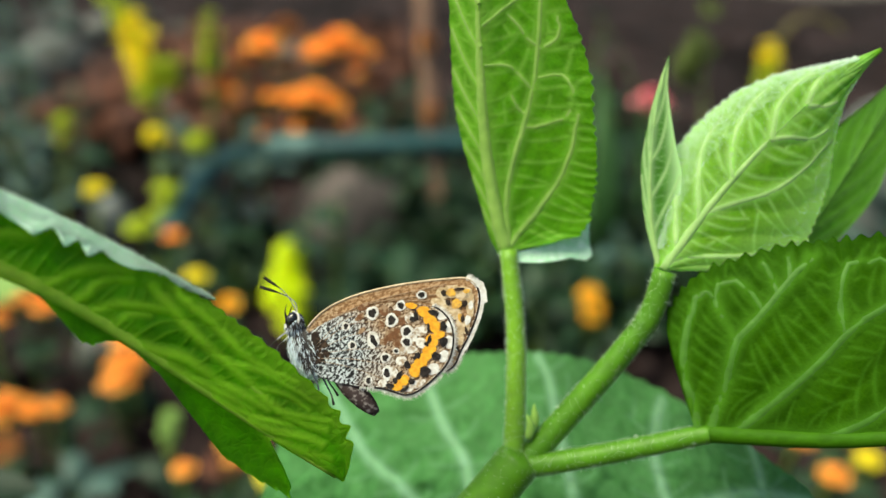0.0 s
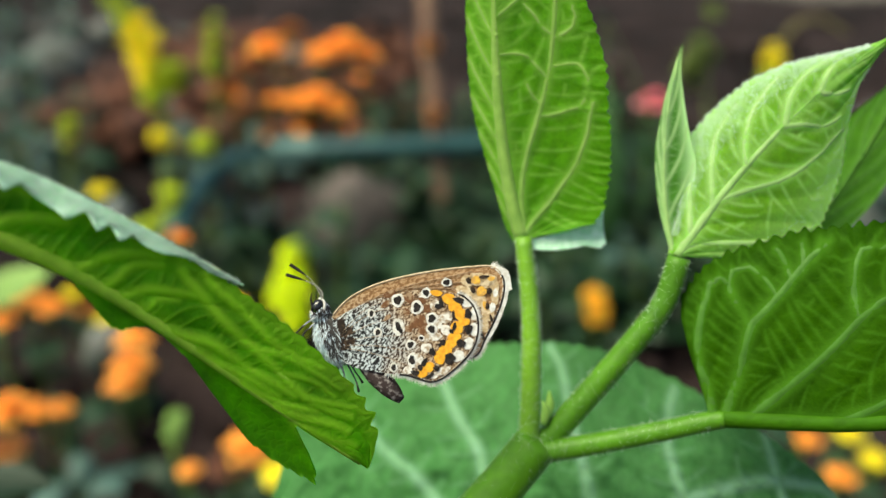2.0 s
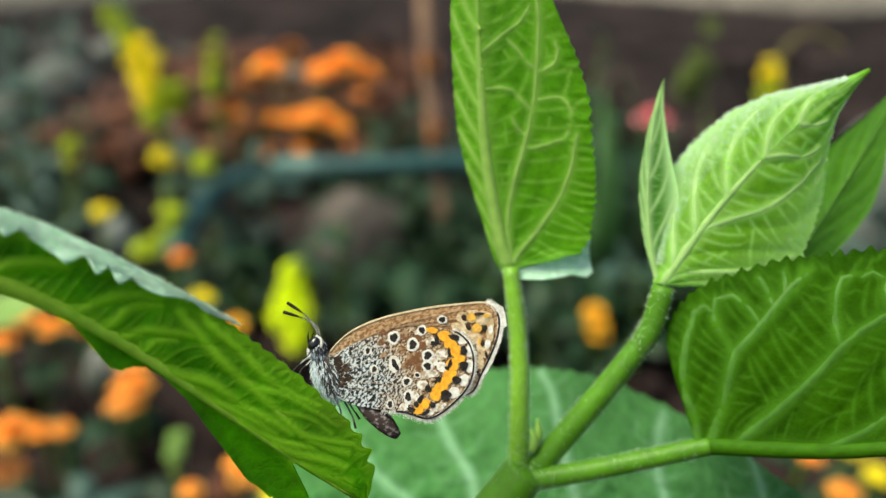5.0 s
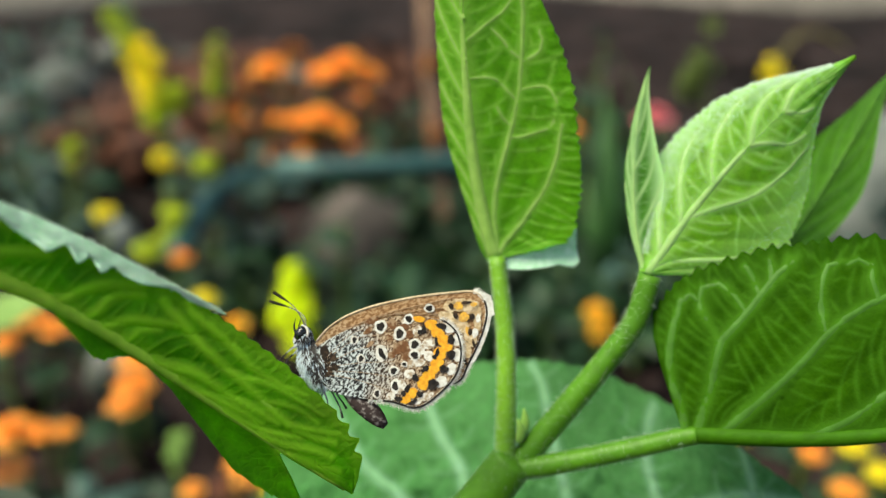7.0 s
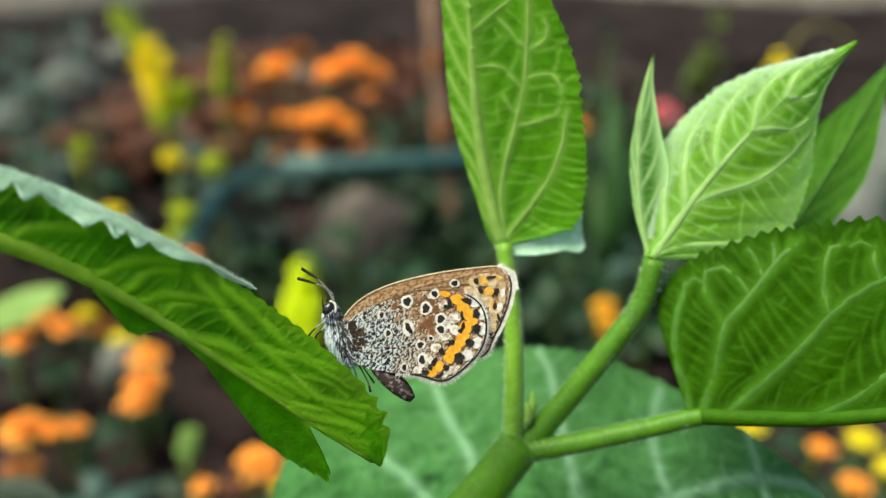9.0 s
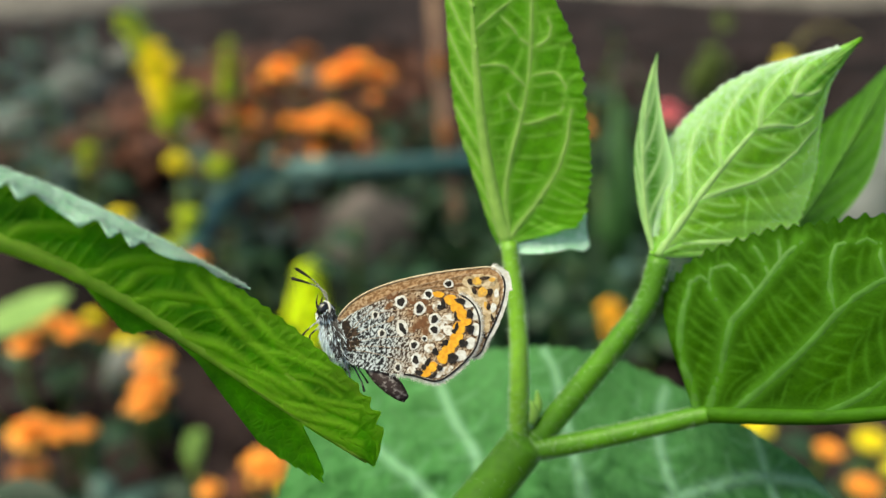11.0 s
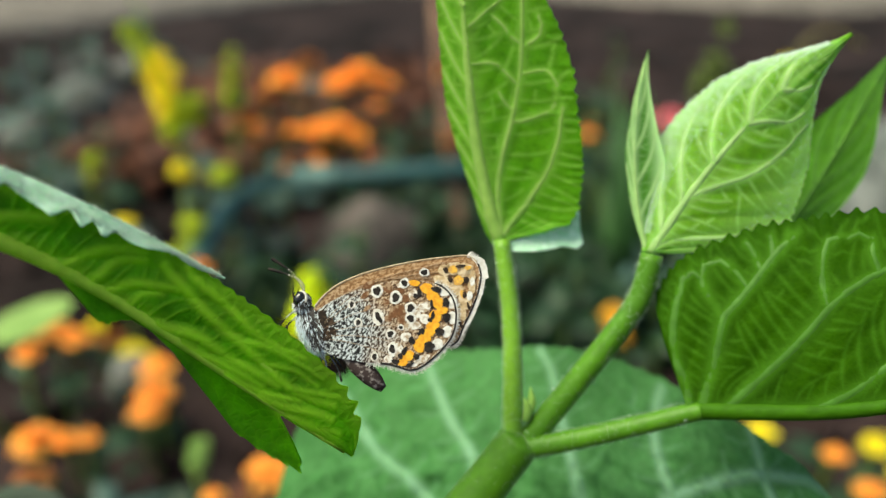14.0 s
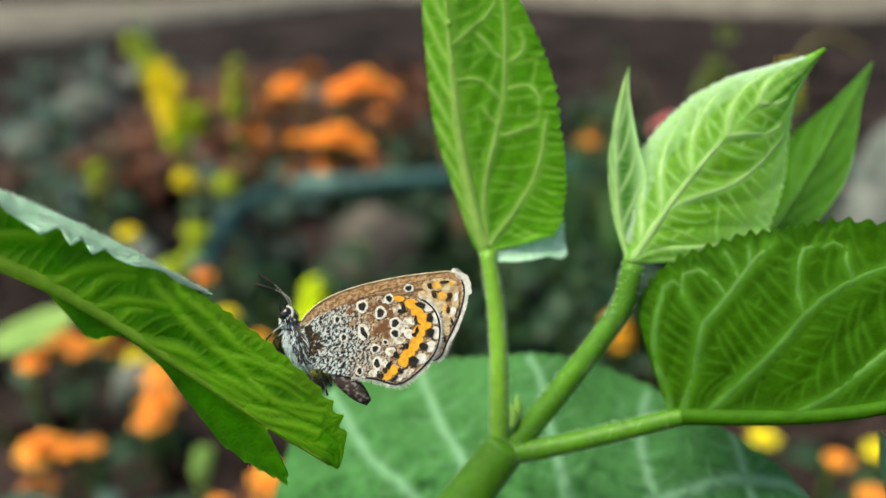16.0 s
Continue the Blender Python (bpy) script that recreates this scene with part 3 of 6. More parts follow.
    a = Half(mid, [(-0.928, 0.344, -0.139), (-0.981, 0.182, -0.073)], 0.000883, [(0, 0.2), (0.3, 0.8), (0.5, 1), (0.8, 0.5), (1, 0)], veins=6, sweep=0.2, teeth=14, tooth=0.1)
    b = Half(mid, [(0.981, 0.182, -0.073), (0.981, 0.182, -0.073)], 0.0031, [(0, 0.35), (0.3, 0.95), (0.45, 1), (0.65, 0.6), (0.85, 0.2), (1, 0)], bend=0.6, veins=6, sweep=0.2)
    leaf(shrub, [a, b], M_CLASP, M_VEIN_BUD, label="narrow folded leaflet", down=(0.2, 1.0), gap=0.0009, mid_r=(0.0003, 0.0001), vein_r=0.00012, nu=30, nv=8)
    # leaf behind the bud
    mid = ((0.03078, 0.07524, 0.28573), (0.03811, 0.07883, 0.29088), (0.04377, 0.08415, 0.30031), (0.04999, 0.08884, 0.30817))
    a = Half(mid, [(0.802, 0.048, -0.596), (0.928, 0.075, -0.364)], 0.001, [(0, 2.4), (0.2, 2.6), (0.36, 3.5), (0.45, 4.0), (0.55, 4.2), (0.65, 3.5), (0.75, 2.3), (0.85, 1.1), (1, 0)], bend=0.3, veins=7, sweep=0.25)
    b = Half(mid, [(-0.796, 0.316, 0.516), (-0.843, 0.295, 0.449)], 0.005975, [(0, 0.6), (0.3, 1.0), (0.55, 0.8), (0.8, 0.3), (1, 0)], bend=0.2, veins=7, sweep=0.25)
    leaf(shrub, [a, b], M_BACK, M_VEIN_DARK, label="smooth green leaf behind the bud", vein_r=0.0002, nu=30, nv=8, net=False)

    # leaf with its face to the side of the bud
    mid = ((0.02203, 0.06161, 0.27816), (0.02969, 0.05923, 0.27973), (0.0384, 0.05617, 0.27964), (0.04946, 0.05495, 0.28784))
    face = Half(mid, [(-0.386, 0.429, 0.817), (-0.02, 0.375, 0.927), (0.483, 0.416, 0.77)], 0.001,
                [(0, 0.7), (0.01, 5.5), (0.02, 8.5), (0.03, 10.2), (0.05, 11.9), (0.1, 13.8), (0.15, 15.2), (0.2, 15.95), (0.28, 16.8), (0.36, 17.55), (0.45, 17.7), (0.55, 18.0), (0.65, 17.2), (0.75, 14.45), (0.85, 9.35), (0.93, 4.5), (1, 0)],
                bend=-0.28, bend_from=0.3, teeth=32, tooth=0.04, veins=8, sweep=0.45, arch=0.10, quilt=0.0003, seed=5)
    back = Half(mid, [(-0.099, 0.872, -0.48), (0, 0.876, -0.482)], 0.004, [(0, 0.3), (0.1, 0.6), (0.35, 1.0), (0.6, 1.0), (0.85, 0.5), (1, 0)],
                bend=-0.2, teeth=30, tooth=0.05, veins=0, quilt=0.0, seed=6)
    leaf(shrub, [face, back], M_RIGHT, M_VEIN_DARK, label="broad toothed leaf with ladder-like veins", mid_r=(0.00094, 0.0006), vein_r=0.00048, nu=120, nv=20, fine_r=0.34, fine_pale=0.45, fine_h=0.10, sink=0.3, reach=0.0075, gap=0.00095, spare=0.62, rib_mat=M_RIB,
         veins=([[(0.013, 0.125), (0.025, 0.325), (0.031, 0.525), (0.056, 0.663), (0.1, 0.788), (0.131, 0.863)],
                 [(0.05, 0.0), (0.062, 0.075), (0.1, 0.188), (0.15, 0.338), (0.194, 0.5), (0.219, 0.575), (0.275, 0.65), (0.331, 0.75), (0.369, 0.825), (0.413, 0.925)],
                 [(0.12, 0.0), (0.169, 0.062), (0.25, 0.163), (0.325, 0.263), (0.394, 0.363), (0.456, 0.488), (0.494, 0.562), (0.544, 0.625), (0.594, 0.688), (0.625, 0.725), (0.68, 0.80)],
                 [(0.40, 0.0), (0.469, 0.05), (0.531, 0.1), (0.588, 0.175), (0.638, 0.25), (0.70, 0.37)]], None),
         twigs=([[(0.206, 0.562), (0.194, 0.65), (0.181, 0.775), (0.188, 0.838), (0.206, 0.888), (0.238, 0.875), (0.256, 0.838), (0.281, 0.738), (0.288, 0.688)],
                 [(0.469, 0.537), (0.463, 0.625), (0.463, 0.713), (0.469, 0.788), (0.488, 0.863), (0.525, 0.87), (0.562, 0.85)], [(0.331, 0.75), (0.319, 0.863), (0.306, 0.925)],
                 [(0.131, 0.863), (0.156, 0.875), (0.188, 0.825)], [(0.581, 0.675), (0.569, 0.763), (0.569, 0.85)], [(0.356, 0.788), (0.363, 0.862), (0.363, 0.938)]], None))

    # leaf edge low beside the broad leaf
    mid = ((0.04986, 0.05983, 0.25694), (0.04811, 0.06202, 0.26234), (0.04666, 0.0642, 0.26774), (0.04532, 0.06638, 0.27314))
    a = Half(mid, [(-0.981, 0.182, -0.073), (-0.981, 0.182, -0.073)], 0.001398, [(0, 0.5), (0.4, 1.0), (0.8, 0.6), (1, 0)], veins=6, sweep=0.2)
    b = Half(mid, [(0.981, 0.182, -0.073), (0.981, 0.182, -0.073)], 0.003495, [(0, 0.5), (0.4, 1.0), (0.8, 0.5), (1, 0)], veins=6, sweep=0.2)
    leaf(shrub, [a, b], M_BIG, M_VEIN_BIG, label="narrow leaf low on the shoot", vein_r=0.0002, nu=24, nv=6, net=False)
    # broad leaf below
    mid = ((0.0432, 0.05823, 0.26231), (0.0269, 0.06212, 0.26445), (0.00429, 0.06988, 0.25751), (-0.02518, 0.07793, 0.24754))
    a = Half(mid, [(0.14, 0.653, 0.744), (-0.046, 0.721, 0.691), (-0.092, 0.689, 0.719)], 0.001,
             [(0, 0), (0.02, 0.6), (0.05, 1.6), (0.1, 4.95), (0.15, 8.25), (0.2, 10.05), (0.28, 13.85), (0.36, 17.7), (0.45, 20.85), (0.55, 22.6), (0.65, 23), (0.75, 23.5), (0.85, 23.0), (0.9, 21.5), (0.94, 19.0), (0.97, 13.0), (1, 2.0)], bend=-0.25,
             teeth=40, tooth=0.02, veins=7, sweep=0.10, arch=0.03, quilt=0.0004, ripple=0.0004, crease=0.0008, fold=150, seed=9)
    b = Half(mid, [(0, -0.625, -0.78), (0, -0.549, -0.836)], 0.017032, [(0, 0.3), (0.3, 0.9), (0.6, 1.0), (0.85, 0.5), (1, 0.0)], veins=0)
    leaf(shrub, [a, b], M_BIG, M_VEIN_BIG, label="broad bluish-green leaf below the stems", mid_r=(0.0011, 0.0004), vein_r=0.00042, nu=150, nv=24, gap=0.0032, fine_r=0.6, fine_pale=0.2,
         veins=([[(0.65, 0.12), (0.663, 0.312), (0.669, 0.4), (0.7, 0.575), (0.719, 0.738), (0.731, 0.838), (0.74, 0.93)], [(0.5, 0.062), (0.506, 0.25), (0.513, 0.425), (0.525, 0.638), (0.531, 0.838), (0.55, 0.97)],
                 [(0.344, 0.075), (0.363, 0.225), (0.375, 0.375), (0.381, 0.55), (0.375, 0.738), (0.363, 0.92)], [(0.19, 0.2), (0.206, 0.363), (0.219, 0.625), (0.225, 0.838), (0.231, 0.97)],
                 [(0.375, 0.188), (0.325, 0.3), (0.281, 0.413), (0.219, 0.613), (0.156, 0.788), (0.12, 0.95)], [(0.72, 0.038), (0.738, 0.15), (0.763, 0.263), (0.806, 0.388), (0.838, 0.537), (0.87, 0.75), (0.9, 0.95)]], None))
    return shrub


# ---------------------------------------------------------------- the perch leaf
PIVOT = Vector((-0.01062, 0.056, 0.28669))


def build_perch():
    sprig = thing("leaf_sprig", Matrix.Translation(PIVOT), "drooping toothed green leaf seen from below, rim curled over", "leaf")
    mid = ((-0.03639, 0.04869, 0.30222), (-0.02764, 0.05308, 0.29814), (-0.02059, 0.05356, 0.28813), (-0.00785, 0.05409, 0.27823))
    upper = Half(mid, [(0.194, 0.498, 0.845), (0.507, 0.323, 0.799), (0.755, 0.198, 0.625)], 0.001,
                 [(0, 4.85), (0.15, 4.8), (0.2, 4.9), (0.28, 5.1), (0.36, 5.35), (0.45, 5.45), (0.55, 5.8), (0.65, 5.9), (0.75, 5.85), (0.85, 5.35), (0.9, 4.7), (0.93, 4.1), (0.97, 2.7), (1, 0.1)],
                 teeth=30, tooth=0.045, jag=4.0, veins=8, sweep=0.30, arch=0.04, quilt=0.0002, seed=2)
    lower = Half(mid, [(0.239, 0.218, -0.946), (0.324, 0.147, -0.934), (0.578, -0.039, -0.815)], 0.001,
                 [(0, 0.8), (0.1, 0.8), (0.2, 0.35), (0.28, 0.4), (0.31, 2.6), (0.33, 4.2), (0.36, 3.95), (0.4, 2.8), (0.45, 1.65), (0.5, 1.35), (0.55, 2.15), (0.58, 5.0), (0.61, 8.6), (0.65, 9.35), (0.7, 9.55), (0.75, 9.35), (0.78, 7.25), (0.8, 4.8), (0.815, 1.5), (0.83, 0.7), (0.92, 0.6), (1, 0.05)],
                 bend=0.3, teeth=26, tooth=0.05, veins=0, sweep=0.25, quilt=0.0, ripple=0.0002, seed=7)
    # down here paints the upper margin's light into the blade, not hair
    leaf(sprig, [upper, lower], M_PERCH, M_VEIN_PERCH, label="leaf blade with raised veins", mid_r=(0.00078, 0.0003), sink=0.35, vein_r=0.0003, ridge=0.65, nu=120, nv=22, fine_r=0.4, fine_pale=0.36, fine_h=0.95, gap=0.0010, reach=0.005, spare=0.55, down=(0.45, 0),
         veins=([[(0.119, 0.0), (0.138, 0.25), (0.188, 0.45), (0.25, 0.6)], [(0.30, 0.0), (0.319, 0.138), (0.331, 0.263), (0.363, 0.5), (0.4, 0.675), (0.444, 0.825)],
                 [(0.37, 0.0), (0.381, 0.138), (0.388, 0.225), (0.394, 0.388), (0.413, 0.562), (0.45, 0.713)], [(0.41, 0.0), (0.425, 0.138), (0.456, 0.35), (0.494, 0.475), (0.537, 0.613)],
                 [(0.531, 0.0), (0.575, 0.1), (0.619, 0.213), (0.669, 0.215), (0.713, 0.225), (0.75, 0.263), (0.80, 0.30)],
                 [(0.49, 0.80), (0.513, 0.725), (0.556, 0.638), (0.594, 0.562), (0.65, 0.5), (0.694, 0.488), (0.756, 0.425), (0.819, 0.38), (0.869, 0.45), (0.906, 0.65)],
                 [(0.535, 0.92), (0.556, 0.85), (0.631, 0.80), (0.688, 0.725), (0.719, 0.713), (0.769, 0.775), (0.806, 0.888)],
                 [(0.60, 0.0), (0.638, 0.03), (0.681, 0.07), (0.725, 0.125), (0.781, 0.14)], [(0.71, 0.0), (0.756, 0.03), (0.806, 0.138), (0.85, 0.32)], [(0.79, 0.0), (0.838, 0.088), (0.881, 0.275), (0.919, 0.42)],
                 [(0.86, 0.0), (0.913, 0.12), (0.95, 0.30)]], None),
         twigs=([[(0.469, 0.0), (0.475, 0.213), (0.481, 0.288), (0.513, 0.425)], [(0.819, 0.37), (0.856, 0.525), (0.894, 0.763), (0.925, 0.95)], [(0.694, 0.488), (0.738, 0.65), (0.806, 0.763), (0.856, 0.825)], [(0.756, 0.425), (0.806, 0.625), (0.856, 0.675)]], None))
    # rim rolled towards the light, showing the pale upper face
    fold = ((-0.03566, 0.04932, 0.30725), (-0.03055, 0.05258, 0.30518), (-0.02337, 0.05396, 0.29926), (-0.01733, 0.05501, 0.29465))
    rim = Half(fold, [(0, -0.899, -0.439), (-0.074, -0.896, -0.437)], 0.001, [(0, 1.5), (0.3, 1.6), (0.45, 1.7), (0.55, 1.55), (0.66, 1.25), (0.75, 0.75), (0.83, 0.42), (0.92, 0.3), (1, 0.0)],
               bend=-0.15, teeth=9, tooth=0.75, veins=0, quilt=0.0, ripple=0.00015, seed=3)
    bm = bmesh.new()
    sheet(bm, rim, 0.00022, 90, 8)
    part("curled_rim", bm, M_FLAP, sprig, "pale toothed rim curled over")
    bm = bmesh.new()
    rng = random.Random(4)
    hairs(bm, [rim.at(i / 40, 0.02) for i in range(40)], 0.00006, 1100, 0.00034, rng, 0.00003)
    fuzz(bm, rim, 5200, rng, 0.0, 0.95, 0.05, 0.98, 0.00022, 0.00004)
    part("hair", bm, M_HAIR, sprig, "short white hairs", kind="stuff")
    return sprig


# ---------------------------------------------------------------- the butterfly
def wing_material(name, root, ground, amount, slant, stretch, size):
    """Scaled wing: streaky hair scales near the root that give way to the ground colour; root, ground: dark, middle, pale."""
    m = bpy.data.materials.new(name)
    m.use_nodes = True
    nt = m.node_tree
    n, ln = nt.nodes, nt.links
    bsdf = n["Principled BSDF"]
    co = n.new("ShaderNodeTexCoord").outputs["Object"]
    turn = n.new("ShaderNodeMapping")
    turn.inputs["Rotation"].default_value = (0, 0, -slant)
    ln.new(co, turn.inputs["Vector"])
    draw = n.new("ShaderNodeMapping")
    draw.inputs["Scale"].default_value = (stretch, 1.0, 1.0)
    ln.new(turn.outputs[0], draw.inputs["Vector"])
    scales = n.new("ShaderNodeTexNoise")
    scales.inputs["Scale"].default_value, scales.inputs["Detail"].default_value = size, 4
    scales.inputs["Distortion"].default_value = 0.6
    ln.new(draw.outputs[0], scales.inputs["Vector"])

    def ramp(colours, places):
        r = n.new("ShaderNodeValToRGB")
        r.color_ramp.elements.new(0.5)
        for e, c, p in zip(r.color_ramp.elements, colours, places):
            e.position, e.color = p, (*c, 1)
        ln.new(scales.outputs["Fac"], r.inputs[0])
        return r.outputs[0]

    a, b = ramp(root, (0.46, 0.505, 0.55)), ramp(ground, (0.41, 0.50, 0.61))
    patch = n.new("ShaderNodeTexNoise")
    patch.inputs["Scale"].default_value, patch.inputs["Detail"].default_value = 330, 4
    ln.new(co, patch.inputs["Vector"])
    dist = n.new("ShaderNodeVectorMath")
    dist.operation = "DISTANCE"
    dist.inputs[1].default_value = (0.0008, 0.0012, 0)
    ln.new(co, dist.inputs[0])
    add = n.new("ShaderNodeMath")
    add.operation = "MULTIPLY_ADD"
    ln.new(patch.outputs["Fac"], add.inputs[0])
    add.inputs[1].default_value = 0.006
    ln.new(dist.outputs["Value"], add.inputs[2])
    rng = n.new("ShaderNodeMapRange")
    rng.inputs["From Min"].default_value, rng.inputs["From Max"].default_value = amount - 0.0018, amount + 0.0018
    ln.new(add.outputs[0], rng.inputs["Value"])
    mix = n.new("ShaderNodeMix")
    mix.data_type = "RGBA"
    ln.new(rng.outputs[0], mix.inputs[0])
    ln.new(a, mix.inputs[6])
    ln.new(b, mix.inputs[7])
    ln.new(mix.outputs[2], bsdf.inputs["Base Color"])
    bsdf.inputs["Roughness"].default_value = 0.75
    bsdf.inputs["Specular IOR Level"].default_value = 0.2
    bsdf.inputs["Sheen Weight"].default_value = 0.1
    bp = n.new("ShaderNodeBump")
    bp.inputs["Strength"].default_value, bp.inputs["Distance"].default_value = 0.6, 0.00008
    ln.new(scales.outputs["Fac"], bp.inputs["Height"])
    ln.new(bp.outputs[0], bsdf.inputs["Normal"])
    return m


M_HIND = wing_material("hindwing_scales", ((0.012, 0.011, 0.013), (0.20, 0.22, 0.23), (0.58, 0.63, 0.66)), ((0.075, 0.036, 0.02), (0.27, 0.165, 0.093), (0.57, 0.45, 0.33)), 0.0078, 0.9, 0.62, 6000)
M_FORE = wing_material("forewing_scales", ((0.16, 0.09, 0.05), (0.36, 0.25, 0.16), (0.52, 0.40, 0.27)), ((0.21, 0.105, 0.045), (0.34, 0.19, 0.09), (0.48, 0.31, 0.18)), 0.0065, 0.45, 0.55, 5200)
SC = dict(scale=2500, bump=0.5, bump_scale=4000, dist=0.0001, rough=0.8, spec=0.2)
M_SPOT = material("black_spot", (0.012, 0.010, 0.010), second=(0.035, 0.028, 0.026), **SC)
M_RING = material("white_ring", (0.80, 0.79, 0.77), second=(0.60, 0.56, 0.51), **SC)
M_PALE = material("pale_scales", (0.76, 0.73, 0.69), second=(0.40, 0.30, 0.21), lo=0.46, hi=0.60, **SC)
M_ORANGE = material("orange_lunule", (0.88, 0.45, 0.045), second=(0.76, 0.33, 0.03), **SC)
M_CREAM = material("cream_scales", (0.66, 0.52, 0.35), second=(0.48, 0.34, 0.19), lo=0.42, hi=0.58, **SC)
M_AMBER = material("amber_scales", (0.80, 0.45, 0.07), second=(0.58, 0.32, 0.09), lo=0.42, hi=0.6, **SC)
M_DUSK = material("dusky_scales", (0.024, 0.016, 0.012), second=(0.09, 0.055, 0.036), lo=0.48, hi=0.66, **SC)
M_EDGE = material("tan_edge_scales", (0.56, 0.46, 0.33), second=(0.40, 0.30, 0.19), **SC)
M_BROWN = material("brown_scales", (0.17, 0.075, 0.035), second=(0.36, 0.24, 0.15), lo=0.5, hi=0.62, **SC)
M_WINGVEIN = material("wing_vein", (0.42, 0.30, 0.20), second=(0.28, 0.19, 0.13), **SC)
M_BODY = material("grey_body", (0.10, 0.12, 0.155), second=(0.015, 0.015, 0.02), lo=0.4, hi=0.6, **SC)
M_ABDOMEN = material("brown_abdomen", (0.045, 0.03, 0.03), second=(0.34, 0.30, 0.29), lo=0.52, hi=0.72, **SC)
M_FUR = material("blue_grey_fur", (0.76, 0.85, 0.93), second=(0.46, 0.56, 0.68), scale=1500, bump=0.0)
M_DARKFUR = material("dark_fur", (0.014, 0.012, 0.015), second=(0.03, 0.022, 0.022), bump=0.0)
M_EYE = material("black_eye", (0.006, 0.006, 0.007), rough=0.15, scale=3000, bump=0.2, bump_scale=9000, coat=0.6)
M_SHANK = material("pale_shank", (0.58, 0.59, 0.61), second=(0.16, 0.16, 0.18), **SC)
M_LEG = material("dark_leg", (0.03, 0.026, 0.026), second=(0.25, 0.24, 0.24), lo=0.52, hi=0.75, **SC)


def closed_curve(pts, per=10):
    p = [Vector((a, b, 0)) for a, b in pts]
    out = []
    n = len(p)
    for i in range(n):
        a, b, c, d = p[i - 1], p[i], p[(i + 1) % n], p[(i + 2) % n]
        for k in range(per):
            t = k / per
            out.append(0.5 * ((2 * b) + (c - a) * t + (2 * a - 5 * b + 4 * c - d) * t * t + (3 * b - a - 3 * c + d) * t ** 3))
    return out


def plate(bm, outline, z, thick, dome=0.0, rings=5):
    """A thin plate with the given outline; dome lifts its middle."""
    c = sum(outline, Vector()) / len(outline)
    levels = []
    for r in range(rings):
        f = 1 - r / rings
        levels.append([bm.verts.new(c + (p - c) * f + Vector((0, 0, z + dome * (1 - f * f)))) for p in outline])
    top = bm.verts.new(c + Vector((0, 0, z + dome)))
    edge = [bm.verts.new(p + Vector((0, 0, z))) for p in outline]
    low = [bm.verts.new(p + Vector((0, 0, z - thick))) for p in outline]
    n = len(outline)
    for a, b in zip(levels, levels[1:]):
        for k in range(n):
            bm.faces.new((a[k], a[(k + 1) % n], b[(k + 1) % n], b[k]))
    for k in range(n):
        bm.faces.new((levels[-1][k], levels[-1][(k + 1) % n], top))
        bm.faces.new((low[k], low[(k + 1) % n], edge[(k + 1) % n], edge[k]))
    bm.faces.new([bm.verts.new(v.co) for v in low[::-1]])


def blob(bm, x, y, rx, ry, z, thick, rng, turn=0.0, rough=0.22, n=22):
    """A flat spot of scales with an uneven edge."""
    ph = [rng.uniform(0, 6.28) for _ in range(3)]
    out = []
    for k in range(n):
        a = 2 * math.pi * k / n
        r = 1 + rough * (math.sin(2 * a + ph[0]) * 0.5 + math.sin(3 * a + ph[1]) * 0.5 + math.sin(5 * a + ph[2]) * 0.4)
        u, v = math.cos(a) * rx * r, math.sin(a) * ry * r
        out.append(Vector((x + u * math.cos(turn) - v * math.sin(turn), y + u * math.sin(turn) + v * math.cos(turn), 0)))
    plate(bm, out, z, thick, 0.0, 1)


def ellipsoid(bm, c, r, turn=0.0, seg=20, rings=12, power=1.0):
    m = Matrix.Translation(c) @ Matrix.Rotation(turn, 4, "Z") @ Matrix.Diagonal((*r, 1))
    bmesh.ops.create_uvsphere(bm, u_segments=seg, v_segments=rings, radius=1, matrix=m)


MM = 0.001
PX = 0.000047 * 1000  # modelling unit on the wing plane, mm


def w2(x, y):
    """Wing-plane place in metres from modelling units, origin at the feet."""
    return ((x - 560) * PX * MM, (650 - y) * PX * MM)


